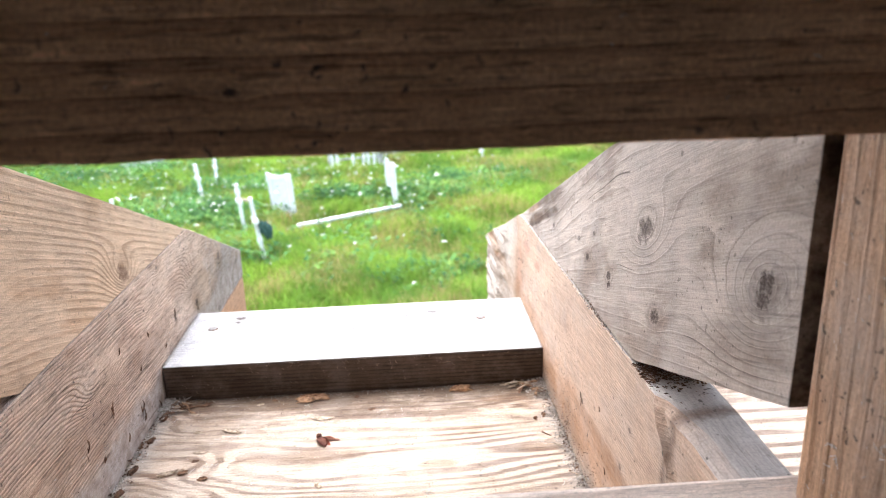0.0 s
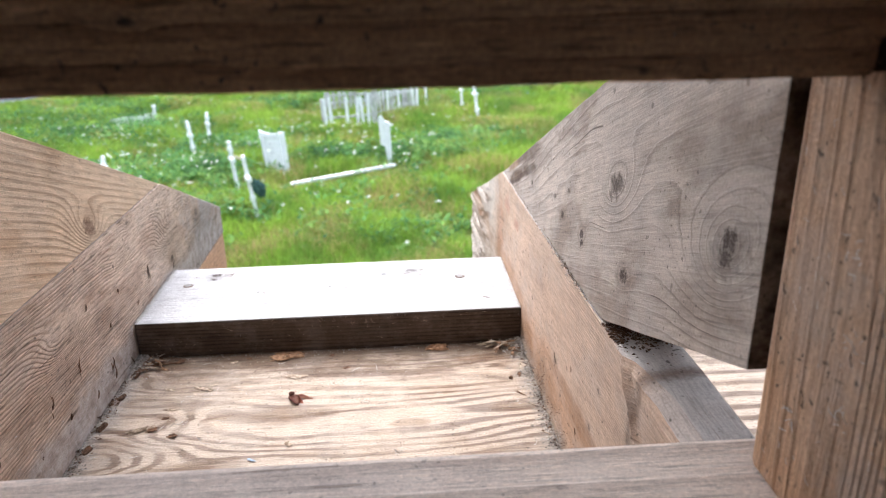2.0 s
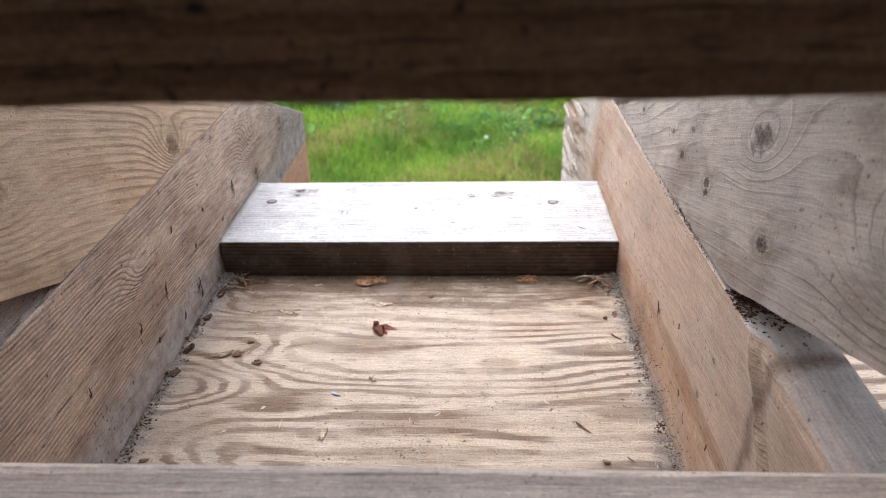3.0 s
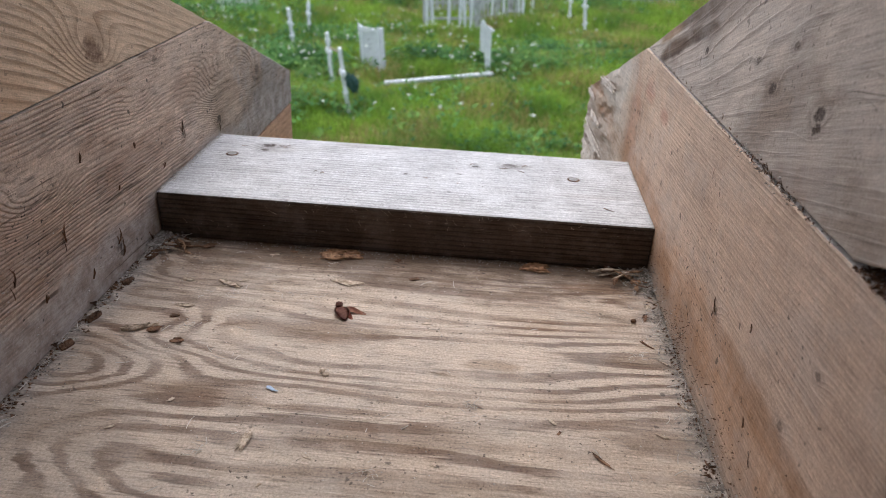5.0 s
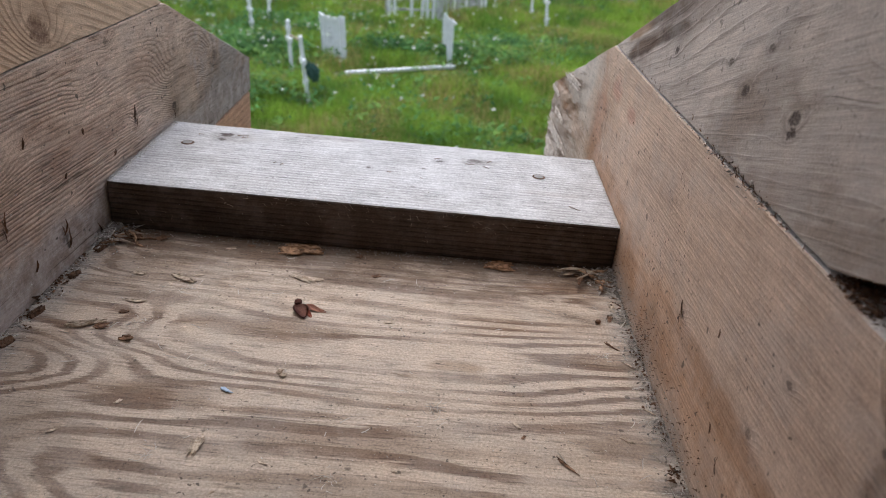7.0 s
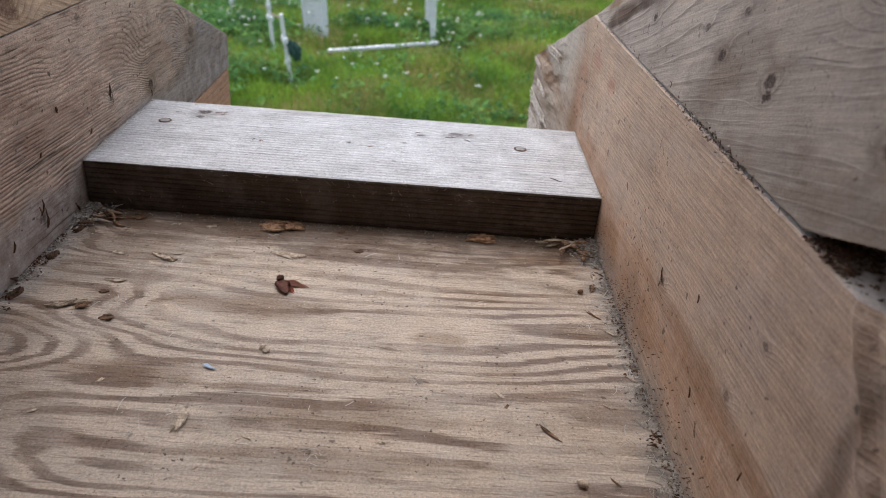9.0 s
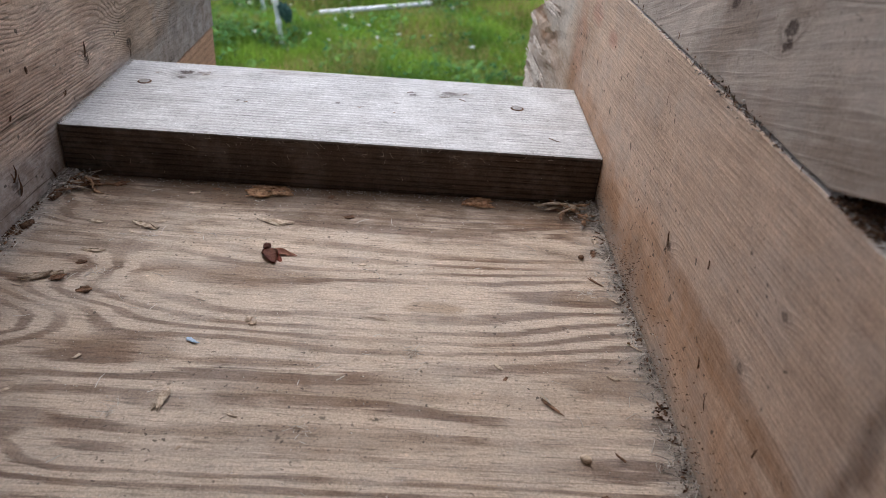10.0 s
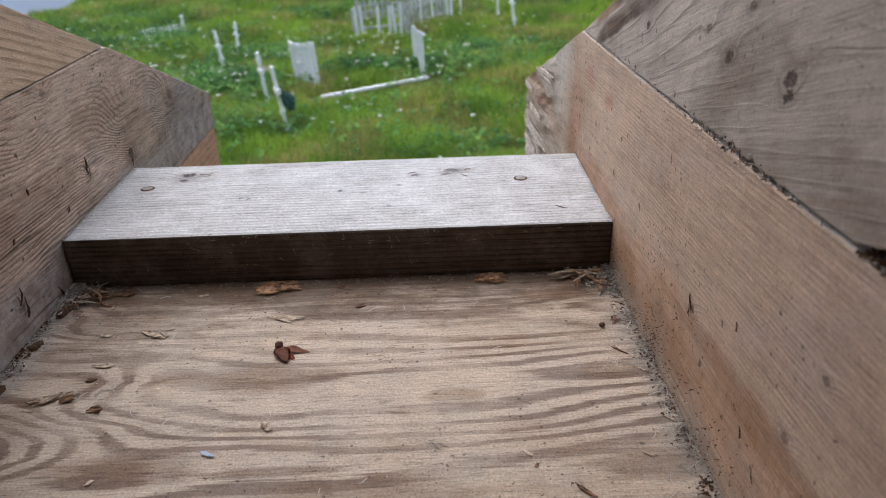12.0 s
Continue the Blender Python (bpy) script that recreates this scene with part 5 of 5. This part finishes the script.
STUD_TUFTS = ((-0.5053, 3.284, 40), (-0.5108, 3.2784, 26), (-0.5013, 3.264, 18), (-0.4735, 3.2752, 10), (-0.4924, 3.2882, 10), (-0.5137, 3.2836, 14), (-0.4803, 3.2489, 10), (-0.4808, 3.2288, 8), (-0.4569, 3.2111, 8))


# ---- dust, fibres and slivers that nobody could count ----
def threads(name, items, mat, label, category):
    """Thin bent hairs: (start, way, length, thickness)."""
    vs, fs = [], []
    for (x, y, z), (dx, dy, dz), l, th in items:
        d = Vector((dx, dy, dz)).normalized()
        side = d.cross(Vector((0.3, 0.2, 1))).normalized() * th
        up = d.cross(side).normalized() * th
        kink = (side * rng.normal() + up * rng.normal()) * (l / th) * 0.12
        b = len(vs)
        for s, k in ((0, 0), (0.35, 0.8), (0.7, 1.0), (1, 0.3)):
            c = Vector((x, y, z)) + d * l * s + kink * k
            w = 1.0 if s < 1 else 0.3
            vs += [c + side * w, c - side * w * 0.5 + up * w * 0.85, c - side * w * 0.5 - up * w * 0.85]
        for r in range(3):
            for k in range(3):
                fs.append((b + r * 3 + k, b + r * 3 + (k + 1) % 3, b + r * 3 + 3 + (k + 1) % 3, b + r * 3 + 3 + k))
    return tagged(sheet(name, np.array([tuple(q) for q in vs]), np.array(fs), mat, False), label, category, kind="stuff")


def crumbs(name, places, sizes, mat, label, category):
    """Tiny uneven four- and five-cornered grains."""
    n = len(places)
    base = np.array([(1, 0, -0.3), (-0.5, 0.87, -0.3), (-0.5, -0.87, -0.3), (0.1, 0.1, 0.8)])
    a = rng.uniform(0, 2 * math.pi, n)
    rot = np.stack([np.stack([np.cos(a), -np.sin(a)], -1), np.stack([np.sin(a), np.cos(a)], -1)], 1)
    v = base[None] * rng.uniform(0.5, 1.5, (n, 4, 3)) * sizes[:, None, None] * np.stack([rng.uniform(0.7, 2.2, n), np.ones(n), np.full(n, 0.7)], -1)[:, None]
    v[..., :2] = np.einsum("nij,nkj->nki", rot, v[..., :2])
    v += places[:, None]
    f = (np.arange(n)[:, None] * 4 + np.array([0, 1, 3, 1, 2, 3, 2, 0, 3, 0, 2, 1])).reshape(-1, 3)
    return tagged(sheet(name, v.reshape(-1, 3), f, mat, False), label, category, kind="stuff")


def clumped(n, reach, seed):
    """Places along a seam, gathered into uneven clumps."""
    r = random.Random(seed)
    out = []
    while len(out) < n:
        y = -reach * r.random() ** 0.9
        if r.random() < (0.12 + 1.4 * max(0.0, noise.noise(Vector((y * 55, seed, 0))) + 0.35 * noise.noise(Vector((y * 170, seed, 5))))):
            out.append(y)
    return np.array(out)


n = 3000
along = clumped(n, 0.42, 3)
side_l, side_r = XL + np.abs(rng.normal(0, 0.0048, n)), XR - 0.001 - np.abs(rng.normal(0, 0.0048, n))
pick = rng.random(n) < 0.5
seam = np.stack([np.where(pick, side_l, side_r), along, DECK + rng.uniform(0.0002, 0.0018, n)], -1)
n2 = 700
front = np.stack([rng.uniform(XL, XR, n2), -np.abs(rng.normal(0, 0.005, n2)), DECK + rng.uniform(0.0002, 0.0015, n2)], -1)
n3 = 550
loose = np.stack([rng.uniform(XL, XR, n3), rng.uniform(-0.42, 0.0, n3), np.full(n3, DECK + 0.0002)], -1)
n4 = 40
on_plank = np.stack([rng.uniform(XL + 0.002, XR - 0.002, n4), rng.uniform(0.004, 0.137, n4), np.full(n4, DECK + THICK + 0.0002)], -1)
corner = np.concatenate([np.stack([c + s * np.abs(rng.normal(0, 0.009, 520)), -np.abs(rng.normal(0, 0.016, 520)), DECK + rng.uniform(0, 0.005, 520)], -1) for c, s in ((XL, 1), (XR - 0.002, -1))])
ledge_y = np.concatenate([rng.normal(c, w, k) for c, w, k in ((-0.14, 0.02, 130), (-0.19, 0.022, 150), (-0.06, 0.03, 60), (0.06, 0.04, 40))])
ledge = np.stack([XR - 0.0005 - 0.012 * np.minimum(ledge_y, 0) - rng.uniform(-0.001, 0.0022, len(ledge_y)), ledge_y, TOP + 0.003 - 0.021 * np.minimum(ledge_y, 0) + rng.normal(0.0005, 0.0018, len(ledge_y))], -1)
shelf = np.stack([rng.uniform(XR + 0.002, XR + 0.034, 300), rng.normal(-0.272, 0.012, 300), np.full(300, TOP + 0.0095)], -1)
grime = np.stack([np.full(700, XR - 0.0024), rng.uniform(-0.32, 0.0, 700), DECK + np.abs(rng.normal(0, 0.008, 700))], -1)
places = np.concatenate([grime, seam, front, loose, on_plank, corner, ledge, shelf])
sizes = np.concatenate([rng.uniform(0.0002, 0.0006, 700), rng.uniform(0.0002, 0.0009, n), rng.uniform(0.0002, 0.0008, n2), rng.uniform(0.0002, 0.0005, n3), rng.uniform(0.0002, 0.0006, n4), rng.uniform(0.0004, 0.0013, 1040), rng.uniform(0.0003, 0.0009, len(ledge_y)), rng.uniform(0.0004, 0.0010, 300)])
pale = np.concatenate([np.stack([rng.uniform(XL, XR, 1500), rng.uniform(-0.4, -0.002, 1500), np.full(1500, DECK + 0.0001)], -1), np.stack([XL + 0.001 + np.abs(rng.normal(0, 0.0026, 700)), rng.uniform(0.001, 0.139, 700), np.full(700, DECK + THICK + 0.0002)], -1), np.stack([XR - 0.003 - np.abs(rng.normal(0, 0.0016, 160)), rng.uniform(0.001, 0.139, 160), np.full(160, DECK + THICK + 0.0002)], -1),
                       np.stack([np.full(260, XL + 0.0002), rng.uniform(-0.30, 0.10, 260), rng.uniform(3.004, 3.075, 260)], -1), np.stack([rng.uniform(XL + 0.003, XR - 0.003, 90), np.full(90, -0.0003), DECK + THICK * rng.uniform(0.35, 1.0, 90)], -1)])
crumbs("pale_dust", pale, np.concatenate([rng.uniform(0.00012, 0.0004, 1500), rng.uniform(0.0002, 0.0007, len(pale) - 1590), rng.uniform(0.00012, 0.0003, 90)]), LINT, "pale dust crumbs on the plywood and along the plank", "dust")
dark_y = clumped(760, 0.4, 8)
dark_left = rng.random(760) < 0.62
crumbs("bark_crumbs", np.stack([np.where(dark_left, XL + np.abs(rng.normal(0, 0.005, 760)), XR - 0.002 - np.abs(rng.normal(0, 0.0035, 760))), dark_y, DECK + rng.uniform(0.0002, 0.0016, 760)], -1), rng.uniform(0.0003, 0.0014, 760), BARK, "dark bark crumbs in the dust along the joists", "crumbs")
foot_dirt = np.stack([np.full(620, XR - 0.0024), -0.34 * rng.random(620), DECK + np.abs(rng.normal(0, 0.016, 620))], -1)
foot_clump = np.stack([np.full(150, XR - 0.0025), rng.normal(-0.106, 0.008, 150), DECK + np.abs(rng.normal(0.012, 0.012, 150))], -1)
# besides real debris, the crumbs are packed to darken the rafter's shaded nook
nook = np.stack([rng.uniform(XR + 0.001, XR + 0.036, 900), -0.262 - np.abs(rng.normal(0, 0.014, 900)), TOP + 0.0092 + rng.uniform(0, 0.0012, 900)], -1)
crumbs("bark_crumbs", nook, rng.uniform(0.0003, 0.0011, 900), BARK, "dark bark crumbs under the grey rafter, thickened for its shade", "crumbs")
crumbs("dirt_specks", np.concatenate([foot_dirt, foot_clump]), rng.uniform(0.00015, 0.0007, 770), BARK, "dark dirt specks stuck to the foot of the peach-coloured joist", "dirt")
crumbs("grit", places, sizes, GRIT, "grey-brown dust and grit gathered along the joists", "grit")

items = []
for _ in range(420):      # fibres in the seams and on the deck
    s = rng.random()
    if s < 0.50:
        p = (XR - 0.002 - abs(rng.normal(0, 0.006)), -0.4 * rng.random(), DECK + 0.0006)
    elif s < 0.78:
        p = (XL + abs(rng.normal(0, 0.006)), -0.4 * rng.random(), DECK + 0.0006)
    else:
        p = (rng.uniform(XL, XR), rng.uniform(-0.4, 0), DECK + 0.0005)
    a = rng.uniform(0, math.pi)
    items.append((p, (math.cos(a), math.sin(a), 0.02), rng.uniform(0.003, 0.010), rng.uniform(0.00012, 0.0003)))
for _ in range(60):      # fluff in the two corners
    c, q = ((XL, 1), (XR, -1))[int(rng.random() < 0.5)]
    a = rng.uniform(0, math.pi)
    items.append(((c + q * abs(rng.normal(0, 0.009)), -abs(rng.normal(0, 0.014)), DECK + rng.uniform(0.0005, 0.005)), (math.cos(a), math.sin(a), 0.3), rng.uniform(0.003, 0.009), rng.uniform(0.00015, 0.0003)))
threads("pale_fibres", items, LINT, "pale grass and wood fibres caught in the dust", "fibres")
items = []
for _ in range(75):      # hairs on the plank's front, most of them under its upper edge
    high = rng.random() < 0.65
    items.append(((rng.uniform(-0.10, 0.12) if high else rng.uniform(XL + 0.01, XR - 0.01), -0.0008, DECK + (THICK - abs(rng.normal(0.004, 0.004)) if high else rng.uniform(0.006, THICK))), (rng.normal(), -0.1, rng.normal() * 0.9), rng.uniform(0.001, 0.0055), 0.00013))
threads("hair_fibres", items, STRAW, "fine torn fibres on the plank edge", "fibres")
items = []
for y in np.concatenate([rng.normal(-0.14, 0.018, 34), rng.normal(-0.195, 0.022, 34), rng.normal(-0.04, 0.05, 14)]):
    items.append(((XR - 0.0012 - 0.012 * min(y, 0), y, TOP + 0.003 - 0.021 * min(y, 0) + rng.normal(0.0005, 0.002)), (-0.15, rng.normal(), rng.normal() * 0.7), rng.uniform(0.0015, 0.0045), rng.uniform(0.00015, 0.0004)))
for y, z, l in ((0.061, 3.065, 0.012), (-0.09, 3.095, 0.007), (-0.12, 3.055, 0.014), (-0.063, 3.025, 0.012), (-0.173, 3.054, 0.014), (-0.2, 3.03, 0.008), (-0.02, 3.08, 0.005), (-0.05, 3.06, 0.004), (-0.15, 3.03, 0.006), (0.02, 3.05, 0.005), (-0.25, 3.06, 0.01), (-0.1, 3.018, 0.008)):
    items.append(((XL + 0.0006, y, z), (0.12, rng.normal() * 0.15, 1), l, 0.0006))
    items.append(((XL + 0.0006, y + 0.0008, z + 0.001), (0.1, rng.normal() * 0.3, 1), l * 0.6, 0.0005))
for y, z, l in ((-0.03, 3.10, 0.006), (0.03, 3.105, 0.005), (-0.08, 3.06, 0.007), (-0.15, 3.06, 0.009), (-0.2, 3.08, 0.005), (-0.22, 3.04, 0.006), (0.08, 3.09, 0.004), (-0.11, 3.03, 0.004), (-0.28, 3.05, 0.007)):
    items.append(((XR - 0.0006, y, z), (-0.12, rng.normal() * 0.2, 1), l, 0.00045))
for x, y, l, a in ((-0.115, 0.117, 0.010, 0.3), (-0.108, 0.121, 0.008, -0.2), (-0.112, 0.112, 0.006, 0.5), (0.090, 0.104, 0.014, -0.4), (0.083, 0.099, 0.009, 0.2), (0.098, 0.097, 0.007, -0.7), (0.101, 0.106, 0.006, 0.6), (0.056, 0.104, 0.007, 0.1), (0.165, 0.030, 0.010, -0.6), (-0.074, 0.062, 0.003, 0.4), (-0.068, 0.061, 0.003, 0.1), (0.018, 0.066, 0.004, 0.1), (0.045, 0.060, 0.003, -0.3), (-0.150, 0.112, 0.005, 0.4)):
    items.append(((x - l / 2, y, DECK + THICK + 0.0002), (math.cos(a), math.sin(a), 0.0), l, 0.00035))
for _ in range(46):      # torn fibres along the header's lower edge and broken corner
    x = rng.uniform(-0.19, 0.19) if rng.random() < 0.7 else rng.normal(0.196, 0.004)
    items.append(((x, -0.4842, 3.3265 + (abs(rng.normal(0, 0.004)) if x > 0.19 else rng.uniform(0, 0.001))), (rng.normal(), -0.15, -0.4), rng.uniform(0.001, 0.004), 0.0002))
threads("dark_slivers", items, BARK, "dark slivers and fibres stuck to the joists", "slivers")
items = []
for cx, cy in ((0.072, -0.172), (0.070, -0.176), (-0.068, -0.226), (0.02, -0.232), (0.172, -0.113), (-0.10, -0.075), (-0.115, -0.12)):
    for _ in range(14):
        a = rng.uniform(0, 2 * math.pi)
        items.append(((cx + rng.normal(0, 0.0025), cy + rng.normal(0, 0.003), DECK + 0.0006), (math.cos(a), math.sin(a), 0.1), rng.uniform(0.002, 0.006), 0.00014))
for _ in range(34):      # torn pale fibres on the header's face
    a = rng.uniform(-0.9, 0.9)
    items.append(((rng.uniform(-0.15, 0.19), -0.4843, rng.uniform(3.33, 3.41)), (math.cos(a), -0.1, math.sin(a)), rng.uniform(0.0008, 0.003), 0.00013))
for cx, cz, k in ((0.2015, 3.372, 14), (0.2010, 3.361, 10), (0.1985, 3.338, 8)):      # cobweb tufts where the header meets the stud
    for _ in range(k):
        a = rng.uniform(0, 2 * math.pi)
        items.append(((cx + rng.normal(0, 0.0008), -0.4846, cz + rng.normal(0, 0.0012)), (math.cos(a), -0.3, math.sin(a)), rng.uniform(0.001, 0.003), 0.00018))
for cy, cz, k in STUD_TUFTS:
    for _ in range(k):
        a = rng.uniform(0, 2 * math.pi)
        items.append(((0.2036, cy + rng.normal(0, 0.0022), cz + rng.normal(0, 0.0026)), (-0.25, math.cos(a), math.sin(a)), rng.uniform(0.001, 0.005), 0.00016))
for _ in range(60):      # torn fibres raised along the stud
    a = rng.uniform(0.6, 2.5)
    items.append(((0.2037, rng.uniform(-0.52, -0.44), rng.uniform(3.18, 3.33)), (-0.2, math.cos(a), math.sin(a)), rng.uniform(0.001, 0.004), 0.00012))
threads("lint", items, LINT, "wisps of white lint on the plywood", "lint")
